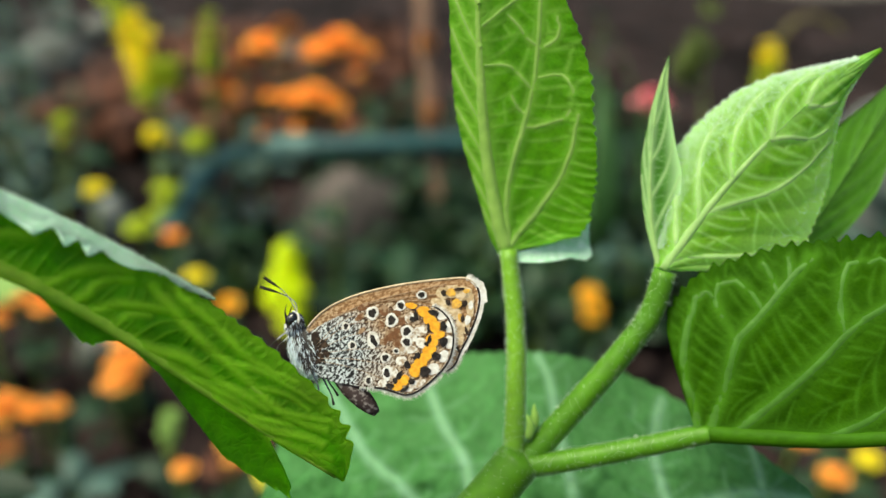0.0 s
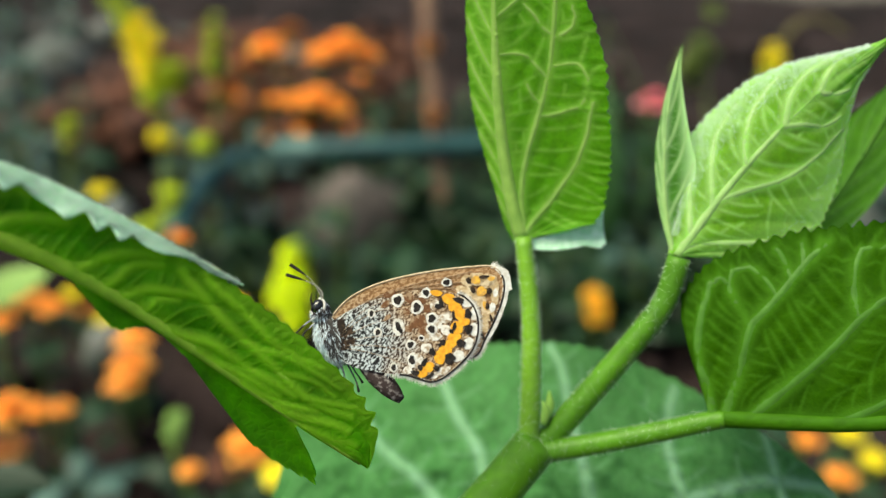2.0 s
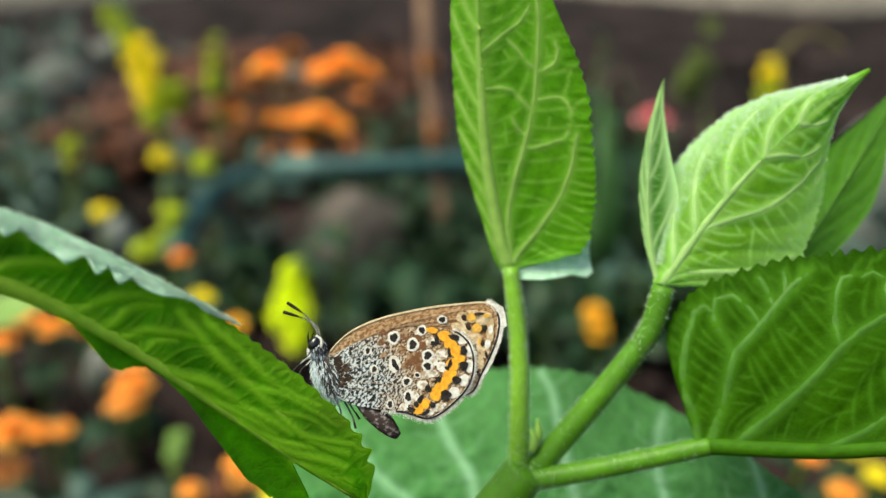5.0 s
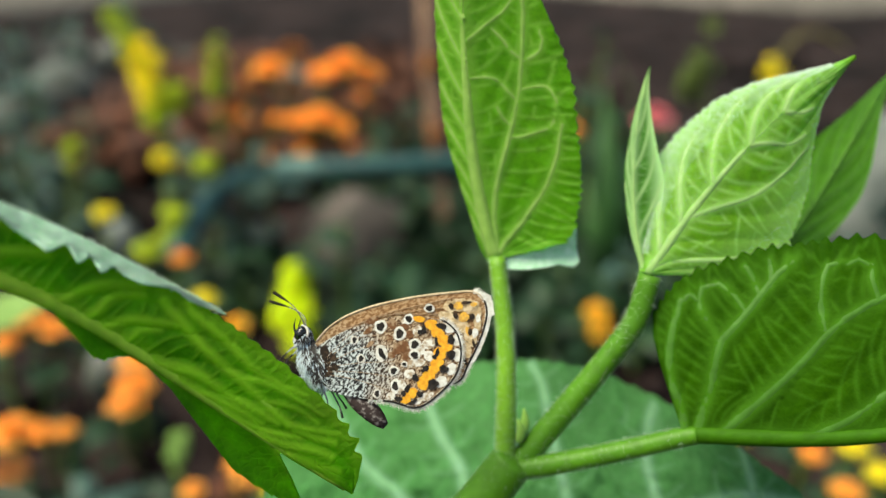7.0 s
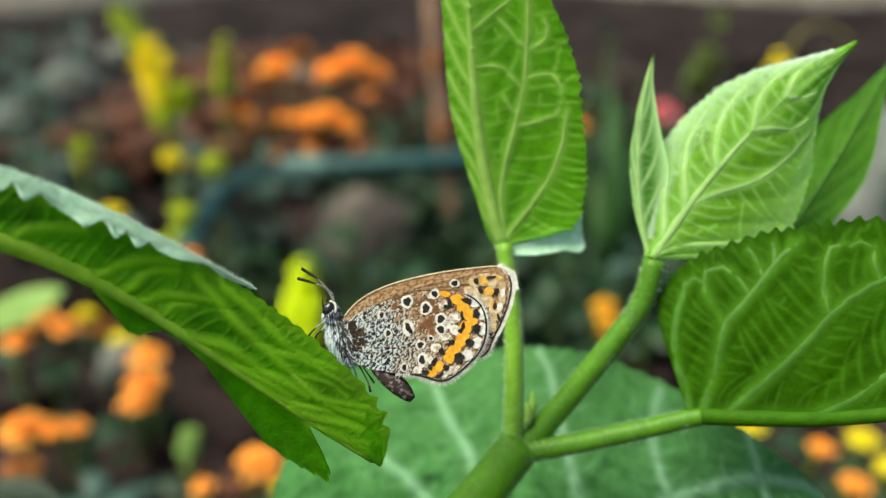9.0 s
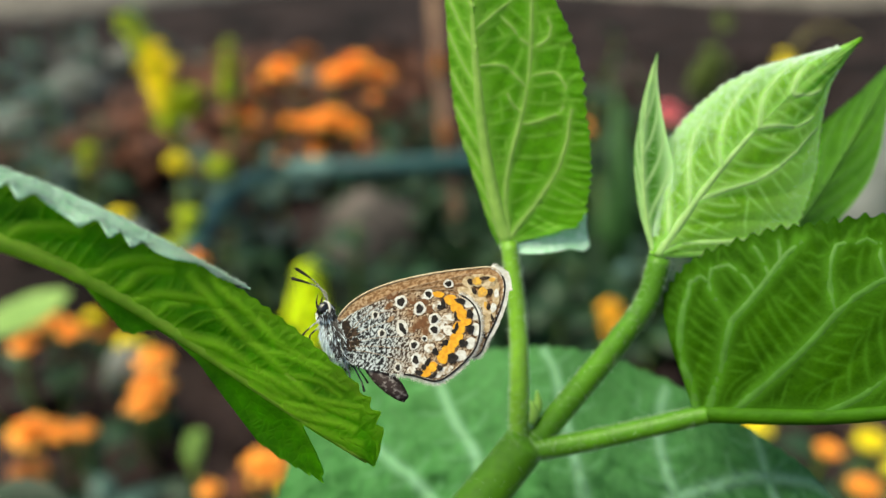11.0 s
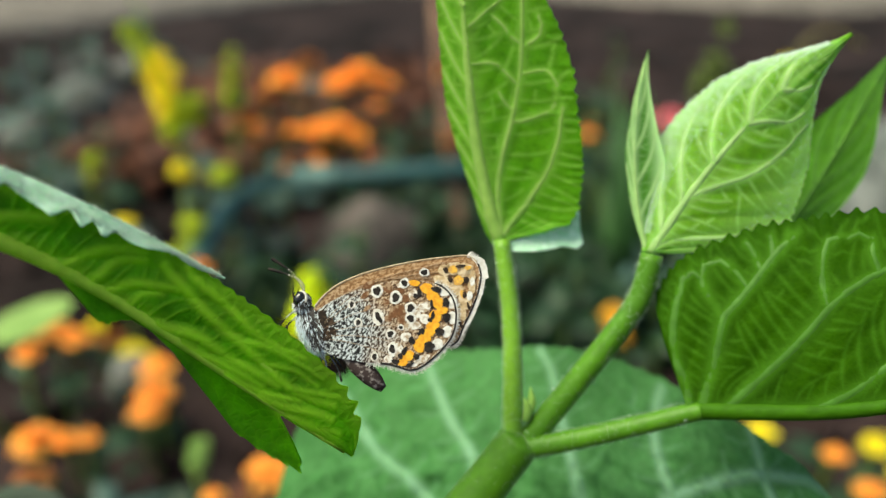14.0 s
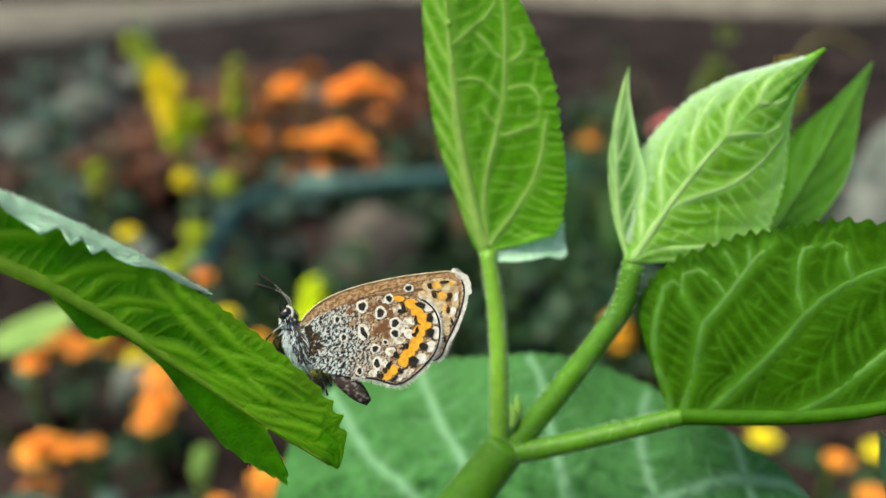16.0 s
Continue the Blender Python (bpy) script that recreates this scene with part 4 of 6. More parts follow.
def build_butterfly():
    fly = thing("butterfly", Matrix.Translation(PIVOT) @ pose(0, 0, 0, 68, 0, 0),
                "small butterfly, speckled grey-brown underwings with orange band, wings closed", "butterfly")
    rng = random.Random(11)
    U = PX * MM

    def wpart(name, bm, mat, parent=fly, label="", kind="", smooth=True):
        return part(name, bm, mat, parent, label, kind, local=True, smooth=smooth)

    fore_pts = [w2(*p) for p in ((556, 590), (552, 562), (585, 524), (640, 497), (720, 477), (800, 466), (840, 466), (858, 492), (852, 535), (828, 590), (800, 628), (700, 620))]
    hind_pts = [w2(*p) for p in ((552, 585), (556, 566), (610, 534), (690, 510), (765, 511), (800, 530), (813, 566), (805, 610), (772, 648), (735, 670), (690, 660), (640, 655), (590, 645), (562, 622))]
    fore, hind = closed_curve(fore_pts), closed_curve(hind_pts)
    for k, z in enumerate((-0.0001, -0.0014)):
        zz = z
        bm = bmesh.new()
        plate(bm, fore, zz - 0.0001, 0.00006, 0.0)
        fw = wpart("forewing", bm, M_FORE, label="brown forewing with pale edge")
        bm = bmesh.new()
        plate(bm, hind, zz + (0.0002 if k == 0 else -0.0004), 0.00006, 0.00006 if k == 0 else 0.0)
        hw = wpart("hindwing", bm, M_HIND, label="speckled hindwing with orange spots")
        if k == 0:
            near_fore, near_hind = fw, hw
        # fringe
        for outline, a, b, owner, z2, ln_ in ((fore, 58, 100, fw, zz - 0.0001, 16), (hind, 42, 108, hw, zz + (0.0002 if k == 0 else -0.0004), 15)):
            bm = bmesh.new()
            c = sum(outline, Vector()) / len(outline)
            for i in range(a, b):
                for s in range(12 if k == 0 else 3):
                    p = outline[i].lerp(outline[(i + 1) % len(outline)], rng.random())
                    d = (p - c).normalized()
                    t = (outline[(i + 1) % len(outline)] - outline[i]).normalized()
                    d = (d * 0.7 + Vector((t.y, -t.x, 0)) * (0.6 if Vector((t.y, -t.x, 0)).dot(d) > 0 else -0.6)).normalized()
                    L = ln_ * U * rng.uniform(0.45, 0.95) * (1.25 if 74 < i < 100 and outline is hind else 1.0) * (0.8 if outline is fore else 0.75)
                    e = p + d * L + Vector((rng.uniform(-1, 1), rng.uniform(-1, 1), rng.uniform(-1, 1))) * L * 0.16
                    q = Vector((-d.y, d.x, 0)) * U * 0.9
                    z3 = Vector((0, 0, z2 - rng.uniform(0, 0.0001)))
                    v = [bm.verts.new(p - d * U * 3 + q + z3), bm.verts.new(p - d * U * 3 - q + z3), bm.verts.new(p - d * U * 3 + z3 + Vector((0, 0, 0.00003))), bm.verts.new(e + z3)]
                    bm.faces.new((v[0], v[1], v[3]))
                    bm.faces.new((v[1], v[2], v[3]))
                    bm.faces.new((v[2], v[0], v[3]))
            wpart("fringe", bm, M_RING, owner, "white hair fringe", kind="stuff", smooth=False)
        # dense inner part of the fringe
        for outline, a, b, owner, z2, wid in ((fore, 60, 100, fw, zz - 0.0001, 11), (hind, 44, 84, hw, zz + (0.0002 if k == 0 else -0.0004), 5)):
            bm = bmesh.new()
            c = sum(outline, Vector()) / len(outline)
            rows = []
            for i in range(a, b + 1):
                t = (outline[(i + 1) % len(outline)] - outline[i - 1]).normalized()
                d = Vector((t.y, -t.x, 0))
                d = d if d.dot(outline[i] - c) > 0 else -d
                f = (i - a) / (b - a)
                w = wid * U * min(1, f * 7, (1 - f) * 3) * rng.uniform(0.85, 1.1) * (1.25 if f < 0.35 and outline is fore else 0.8)
                rows.append([bm.verts.new(outline[i] + d * e + Vector((0, 0, z2 - 0.00003 * j))) for e, j in ((0, 0), (w, 0), (w, 1), (0, 1))])
            for p, q in zip(rows, rows[1:]):
                for j in range(4):
                    bm.faces.new((p[j], p[(j + 1) % 4], q[(j + 1) % 4], q[j]))
            wpart("fringe_band", bm, M_RING, owner, "white scale fringe", smooth=False)
        # dark line inside the fringe and pale leading edge
        bm = bmesh.new()
        tube(bm, [p + Vector((0, 0, zz + (0.0002 if k == 0 else -0.0004))) for p in hind[42:104]], lambda f: 0.00009 if f > 0.02 else 0.00004, 6)
        wpart("edge_line", bm, M_SPOT, hw)
        bm = bmesh.new()
        tube(bm, [p + Vector((0, 0, zz - 0.0001)) for p in fore[66:104]], 0.00008, 6)
        wpart("edge_line", bm, M_SPOT, fw)
        bm = bmesh.new()
        tube(bm, [p + Vector((0, 0, zz - 0.0001)) for p in fore[12:66]], lambda f: 0.00008 - 0.00003 * f, 6)
        wpart("leading_edge", bm, M_EDGE, fw, "pale tan leading edge")

    zs = lambda x, y: 0.00013 + 0.00006 * max(0, 1 - (((x - 690) / 130) ** 2 + ((y - 590) / 80) ** 2))

    def spot(kind, x, y, rx, ry, turn=0.0, level=0, parent=None):
        mat = {"black": M_SPOT, "white": M_RING, "orange": M_ORANGE, "cream": M_CREAM, "amber": M_AMBER, "dark": M_DUSK, "brown": M_BROWN, "pale": M_PALE}[kind]
        bm = bmesh.new()
        cx, cy = w2(x, y)
        base = zs(x, y) if parent is near_hind else 0.00004 - 0.0001
        grow = {"pale": 1.0, "cream": 1.35}.get(kind, 1.0)
        blob(bm, cx, cy, rx * U * grow, ry * U * grow, base + 0.00002 * level, 0.00006, rng, turn, 0.2 if kind == "black" else 0.11)
        wpart({"black": "dark_spot", "dark": "dark_spot", "brown": "brown_patch", "white": "pale_spot", "pale": "pale_spot", "cream": "pale_spot", "orange": "orange_spot", "amber": "orange_spot"}[kind], bm, mat, parent)

    H, Fw = near_hind, near_fore
    # brown patches of the ground, and the dark root
    for x, y, rx, ry, t in ((571, 572, 8, 10, 0.4), (572, 590, 10, 12, 0.2), (577, 608, 9, 10, -0.3), (586, 583, 6, 8, 0.5), (590, 600, 6, 7, 0.0)):
        spot("dark", x, y, rx, ry, t, 0, H)
    for x, y, rx, ry, t in ((708, 565, 17, 12, 0.3), (716, 580, 9, 9, 0.0), (690, 577, 8, 6, 0.3), (690, 522, 8, 10, 0.5), (712, 527, 8, 6, 0.1), (722, 541, 7, 7, 0.2), (686, 548, 6, 7, 0.6), (655, 516, 12, 6, 0.4), (648, 535, 9, 5, 0.7), (652, 558, 8, 4, 0.7)):
        spot("brown", x, y, rx, ry, t, 0, H)
    # ringed spots
    for x, y, r, s in ((670, 527, 6.5, 1.25), (704, 539, 7, 1.1), (731, 558, 6.5, 1.1), (731, 577, 6, 1.15), (713, 593, 3.5, 1.0), (694, 605, 5.5, 1.05),
                       (697, 632, 5, 1.7), (636, 584, 4.5, 1.15), (624, 551, 4, 1.3), (665, 646, 4.5, 1.2), (720, 513, 5.5, 1.1)):
        spot("white", x, y, r * 1.65, r * 1.55 * s, level=1, parent=H)
        spot("black", x, y, r, r * s, level=2, parent=H)
    spot("white", 672, 574, 11, 15, 0.3, 1, H)
    spot("black", 673, 575, 5, 10.5, 0.45, 2, H)
    # pale outer band, orange band and dark marks
    for x, y, rx, ry, t in ((792, 528, 9, 11, 0.5), (806, 548, 7, 12, 0.0), (806, 576, 8, 13, 0.15), (796, 601, 9, 12, -0.6), (778, 624, 10, 13, -0.8), (752, 650, 15, 7, 0.5), (737, 659, 8, 6, 0.4),
                            (755, 557, 13, 10, 0.3), (757, 578, 12, 9, -0.3), (738, 590, 11, 8, 0.2), (736, 534, 9, 10, 0), (715, 517, 9, 7, 0), (722, 610, 10, 9, 0.2), (706, 634, 12, 13, 0.4), (690, 650, 8, 8, 0.2), (742, 569, 8, 7, 0), (722, 592, 8, 8, 0)):
        spot("pale" if x < 765 else "white", x, y, rx * 0.95, ry * 0.95, t, 0, H)
    for x, y, rx, ry, t in ((738, 513, 12, 6, -0.2), (760, 523, 13, 11, -0.5), (772, 538, 15, 10, -0.3), (781, 549, 12, 11, 0), (788, 563, 11, 8, 0), (776, 573, 12, 13, 0.2), (771, 590, 15, 9, 0.2), (765, 602, 13, 9, 0.3), (757, 612, 14, 12, 0.4),
                            (746, 626, 12, 14, 0.3), (726, 645, 13, 10, 0.6), (716, 656, 11, 8, 0.5)):
        spot("orange", x, y, rx * 0.88, ry * 0.9, t, 2, H)
    for x, y, rx, ry, t in ((747, 530, 4, 9, 0.2), (741, 536, 6, 4, 0.4), (769, 551, 3, 7, 0.1), (771, 572, 3.5, 8, -0.3), (766, 580, 4, 4, 0), (751, 600, 5, 6, 0.3), (746, 604, 4, 3, 0), (733, 617, 5, 8, 0.5), (719, 636, 4, 9, -0.5), (712, 645, 5, 5, 0),
                            (778, 525, 10, 5, -0.4), (795, 548, 6.5, 8, 0.4), (796, 576, 7, 8, 0.2), (783, 601, 8, 7, 0.3), (764, 628, 9, 10, 0.4), (741, 646, 6, 5, 0.4), (729, 660, 8, 3.5, 0.6), (703, 655, 8, 4, -0.3)):
        spot("black", x, y, rx, ry, t, 3, H)
    for x, y, rx, ry, t in ((809, 487, 11, 9, 0.1), (829, 490, 12, 9, 0.2), (795, 490, 10, 8, 0), (840, 500, 7, 9, 0), (842, 520, 5, 10, 0), (830, 545, 8, 12, 0.3), (822, 565, 7, 12, 0.4), (790, 510, 14, 7, -0.2), (812, 525, 10, 10, 0.3)):
        spot("cream", x, y, rx, ry, t, 0, Fw)
    for x, y, rx, ry, t in ((808, 489, 8, 8, 0.1), (818, 509, 9, 9, 0.1), (826, 534, 5, 8, 0.3), (835, 486, 6, 4, 0.2)):
        spot("amber", x, y, rx, ry, t, 1, Fw)
    for x, y, rx, ry, t in ((756, 494, 9, 8, 0), (838, 537, 5, 9, -0.2), (843, 511, 4, 8, 0)):
        spot("white", x, y, rx, ry, t, 1, Fw)
    for x, y, rx, ry, t in ((756, 494, 5.5, 5.5, 0), (795, 490, 4.5, 6, 0.2), (822, 483, 9, 3, 0.1), (803, 507, 4, 6, 0.3), (832, 508, 5, 6, 0), (829, 535, 4, 6, 0), (836, 556, 2.5, 8, 0.25), (820, 587, 3, 10, 0.6)):
        spot("dark" if x > 790 else "black", x, y, rx, ry, t, 2, Fw)
    # wing veins
    for a, b, c in (((570, 590), (640, 545), (765, 545)), ((570, 595), (660, 560), (800, 563)), ((572, 600), (660, 590), (800, 592)), ((572, 608), (650, 610), (778, 636)),
                    ((572, 612), (640, 625), (745, 662)), ((572, 585), (630, 535), (745, 512))):
        bm = bmesh.new()
        tube(bm, [Vector((*w2(p.x, p.y), zs(p.x, p.y) - 0.00002)) for p in spline([(*a, 0), (*b, 0), (*c, 0)], 14)], lambda f: 0.000022, 5)
        wpart("wing_vein", bm, M_WINGVEIN, H)
    for a, b, c in (((565, 560), (660, 510), (800, 474)), ((600, 535), (690, 505), (845, 486)), ((690, 505), (780, 505), (850, 515))):
        bm = bmesh.new()
        tube(bm, [Vector((*w2(p.x, p.y), -0.0001)) for p in spline([(*a, 0), (*b, 0), (*c, 0)], 14)], lambda f: 0.00003, 5)
        wpart("wing_vein", bm, M_WINGVEIN, Fw)

    # body
    bm = bmesh.new()
    ellipsoid(bm, (*w2(550, 596), -0.0006), (25 * U, 47 * U, 18 * U), 0.36)
    thorax = wpart("thorax", bm, M_BODY, label="furry blue-grey thorax")
    bm = bmesh.new()
    ellipsoid(bm, (*w2(531, 548), -0.0006), (15 * U, 19 * U, 19 * U), -0.4)
    head = wpart("head", bm, M_BODY)
    bm = bmesh.new()
    ellipsoid(bm, (*w2(528, 541), -0.0006 + 13 * U), (10.5 * U, 14 * U, 9 * U), -0.5)
    eye = wpart("eye", bm, M_EYE, head, "glossy black eye")
    bm = bmesh.new()
    cx, cy = w2(528, 541)
    ring = []
    for k in range(25):
        a = k / 24 * math.pi * 1.35 - 2.2
        x, y = math.cos(a) * 12.5 * U, math.sin(a) * 15.5 * U
        ring.append(Vector((cx + x * math.cos(-0.5) - y * math.sin(-0.5), cy + x * math.sin(-0.5) + y * math.cos(-0.5), -0.0006 + 15 * U)))
    tube(bm, ring, lambda f: 2.8 * U * (0.5 + 0.5 * math.sin(math.pi * f)), 6)
    wpart("eye_rim", bm, M_RING, head, "white eye rim")
    bm = bmesh.new()
    line = spline([(*w2(598, 634), -0.0008), (*w2(626, 660), -0.0008), (*w2(650, 680), -0.0008), (*w2(679, 708), -0.0008)], 16)
    tube(bm, line, [U * r for r in (7, 9, 11, 13, 14.5, 16, 17, 17.5, 18, 18, 18, 17.5, 16, 14, 11, 7)], 12)
    wpart("abdomen", bm, M_ABDOMEN, label="dark brown ringed abdomen")

    def fur(owner, centre, radii, turn, count, length, down, share):
        """Hair lying along a body part; share(a, b): chance of a pale hair at a place across and along it."""
        place = Matrix.Translation((*w2(*centre), -0.0006)) @ Matrix.Rotation(turn, 4, "Z")
        axis = Vector((down[0], down[1], 0)).normalized()
        sets = (bmesh.new(), bmesh.new())
        for _ in range(count):
            a = rng.uniform(0, 6.283)
            h = rng.uniform(-0.95, 0.95)
            n = Vector((math.cos(a) * math.sqrt(1 - h * h), h, abs(math.sin(a)) * math.sqrt(1 - h * h)))
            bm = sets[0] if rng.random() < share(n.x, n.y) else sets[1]
            p = place @ Vector((n.x * radii[0] * U, n.y * radii[1] * U, n.z * radii[2] * U))
            n = (place.to_3x3() @ n).normalized()
            d = (n * 0.42 + axis + Vector((rng.uniform(-1, 1), rng.uniform(-1, 1), rng.uniform(-1, 1))) * 0.3).normalized()
            L = length * U * rng.uniform(0.6, 1.25)
            q = d.cross(n).normalized() * U * rng.uniform(0.9, 1.7)
            v = [bm.verts.new(p + q), bm.verts.new(p - q), bm.verts.new(p + n * U * 0.8), bm.verts.new(p + d * L)]
            bm.faces.new((v[0], v[1], v[3]))
            bm.faces.new((v[1], v[2], v[3]))
            bm.faces.new((v[2], v[0], v[3]))
        wpart("fur", sets[0], M_FUR, owner, "pale blue-grey hair", kind="stuff", smooth=False)
        wpart("fur", sets[1], M_DARKFUR, owner, "dark hair", kind="stuff", smooth=False)

    fur(thorax, (550, 596), (25, 47, 18), 0.36, 2100, 13, (0.32, -1.0), lambda a, b: 0.82 if a < -0.4 or b < -0.7 else 0.30 if a < 0.3 else 0.12 if a < 0.6 else 0.45)
    fur(head, (531, 548), (15, 19, 19), -0.4, 600, 9, (0.1, -1.0), lambda a, b: 0.65 if b < -0.3 else 0.15)

    # antennae, palp
    for tip, knee, z in (((480, 467), (514, 490), 0.0004), ((466, 486), (508, 499), -0.0012)):
        line = spline([(*w2(536, 527), z * 0.3), (*w2(530, 512), z * 0.7), (*w2(*knee), z), (*w2(*tip), z)], 34)
        bm = bmesh.new()
        tube(bm, line, lambda f: U * (1.0 if f < 0.74 else 1.0 + 2.0 * math.sin(min(1, (f - 0.74) / 0.2) * math.pi / 2)), 8)
        ant = wpart("antenna", bm, M_SPOT, label="black antenna with white rings")
        bm = bmesh.new()
        for k in range(1, 24, 2):
            a, b = line[k], line[k].lerp(line[k + 1], 0.6)
            tube(bm, [a, b], U * 1.25, 8)
        wpart("white_ring", bm, M_RING, ant)
    for a, b, z in (((520, 542), (519, 514), 0.0001), ((522, 545), (524, 518), -0.0011)):
        bm = bmesh.new()
        tube(bm, spline([(*w2(*a), z), (*w2((a[0] + b[0]) / 2 - 3, (a[1] + b[1]) / 2), z), (*w2(*b), z)], 10), lambda f: U * (2.6 - 2.2 * f), 7)
        wpart("palp", bm, M_SPOT)
    # legs
    for pts, z, pale in ((((524, 560), (508, 572), (493, 588), (490, 603)), 0.0003, True), (((526, 565), (512, 580), (500, 592), (499, 606)), -0.0012, True),
                         (((570, 638), (578, 655), (580, 668), (585, 678)), 0.0006, False), (((560, 632), (564, 652), (563, 660), (567, 668)), -0.0010, False),
                         (((578, 640), (588, 658), (597, 676), (602, 694)), -0.0008, False), (((582, 640), (590, 656), (600, 670), (607, 681)), -0.0016, False)):
        line = spline([(*w2(x, y), z) for x, y in pts], 18)
        bm = bmesh.new()
        cut = 8 if pale else 12
        tube(bm, line[:cut], lambda f: U * (2.0 - 0.8 * f), 7)
        limb = wpart("leg", bm, M_BODY if not pale else M_SHANK)
        bm = bmesh.new()
        tube(bm, line[cut - 1:], lambda f: U * (1.4 + 0.9 * f), 7)
        wpart("tarsus", bm, M_LEG, limb)
    return fly


build_shrub()
PERCH = build_perch()
BUTTERFLY = build_butterfly()


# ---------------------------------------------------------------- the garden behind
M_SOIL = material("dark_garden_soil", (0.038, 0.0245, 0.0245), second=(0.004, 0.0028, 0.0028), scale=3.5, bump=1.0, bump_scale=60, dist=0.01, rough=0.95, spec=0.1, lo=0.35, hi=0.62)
M_PATH = material("pale_path", (0.20, 0.175, 0.155), second=(0.085, 0.075, 0.068), scale=6, bump=0.6, bump_scale=80, dist=0.005, rough=0.9)
M_YELLOW = material("yellow_petal", (0.95, 0.88, 0.08), second=(0.90, 0.82, 0.06), scale=60, bump=0.08, through_light=0.45, tint=(1.4, 1.4, 1.0))
M_ACID = material("lime_yellow_petal", (0.86, 0.93, 0.03), second=(0.76, 0.86, 0.03), scale=40, bump=0.08, through_light=0.4, tint=(1.4, 1.4, 1.0))
M_LIME = material("lime_leaf", (0.66, 0.76, 0.04), second=(0.50, 0.62, 0.03), scale=40, bump=0.08, through_light=0.28, tint=(1.4, 1.4, 1.0))
M_MARIGOLD = material("orange_petal", (0.99, 0.63, 0.16), second=(0.96, 0.52, 0.09), scale=40, bump=0.08, through_light=0.42, tint=(1.4, 1.4, 1.0))
M_FADED = material("faded_petal", (0.66, 0.27, 0.06), second=(0.42, 0.14, 0.04), scale=40, bump=0.08, through_light=0.4)
M_RUST = material("rust_leaf", (0.15, 0.05, 0.024), second=(0.05, 0.018, 0.012), scale=20, bump=0.5, rough=0.9)
M_PINK = material("pink_petal", (0.95, 0.40, 0.47), second=(0.90, 0.32, 0.40), scale=50, bump=0.08, through_light=0.28, tint=(1.4, 1.4, 1.0))
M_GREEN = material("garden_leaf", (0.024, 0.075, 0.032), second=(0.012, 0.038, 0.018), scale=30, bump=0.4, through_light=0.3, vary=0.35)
# weed green with the shade among the foliage put into its colour
M_SHADE = material("shade_weed_leaf", (0.018, 0.062, 0.020), second=(0.007, 0.026, 0.010), scale=30, bump=0.4, through_light=0.2, vary=0.35)
M_BLUEGREEN = material("bluish_leaf", (0.09, 0.175, 0.15), second=(0.045, 0.10, 0.09), scale=30, bump=0.4, through_light=0.3, vary=0.2)
M_GSTEM = material("garden_stem", (0.16, 0.24, 0.04), second=(0.12, 0.16, 0.03), scale=40, bump=0.3)
M_GRASS = material("grass_blade", (0.07, 0.20, 0.05), second=(0.05, 0.15, 0.035), scale=40, bump=0.3, through_light=0.4)
M_HOSE = material("teal_hose", (0.022, 0.085, 0.088), second=(0.016, 0.065, 0.07), scale=30, bump=0.1, rough=0.35)
# paler hose colour that holds a painted highlight
M_HOSE_GLINT = material("hose_highlight", (0.13, 0.24, 0.22), second=(0.09, 0.18, 0.165), scale=30, bump=0.1, rough=0.4)
M_PALELEAF = material("pale_weed_leaf", (0.36, 0.58, 0.15), second=(0.26, 0.46, 0.10), scale=60, bump=0.1, through_light=0.3)
M_STONE = material("beige_stone", (0.105, 0.084, 0.078), second=(0.022, 0.018, 0.017), scale=25, bump=0.6, bump_scale=120, dist=0.003, rough=0.85)
M_GREYSTONE = material("grey_stone", (0.175, 0.18, 0.175), second=(0.05, 0.058, 0.05), scale=14, bump=0.6, bump_scale=120, dist=0.003, rough=0.85)
M_PALESTONE = material("pale_stone", (0.23, 0.245, 0.24), second=(0.09, 0.11, 0.105), scale=20, bump=0.6, bump_scale=120, dist=0.003, rough=0.85)
M_GOLD = material("golden_petal", (0.99, 0.66, 0.06), second=(0.97, 0.56, 0.04), scale=40, bump=0.08, through_light=0.28, tint=(1.4, 1.4, 1.0))
M_OLIVE = material("olive_stalk", (0.20, 0.17, 0.045), second=(0.14, 0.115, 0.035), scale=40, bump=0.3)
M_STAKE = material("weathered_stake", (0.30, 0.18, 0.12), second=(0.18, 0.10, 0.07), scale=30, bump=0.7, bump_scale=150, dist=0.002, rough=0.9)


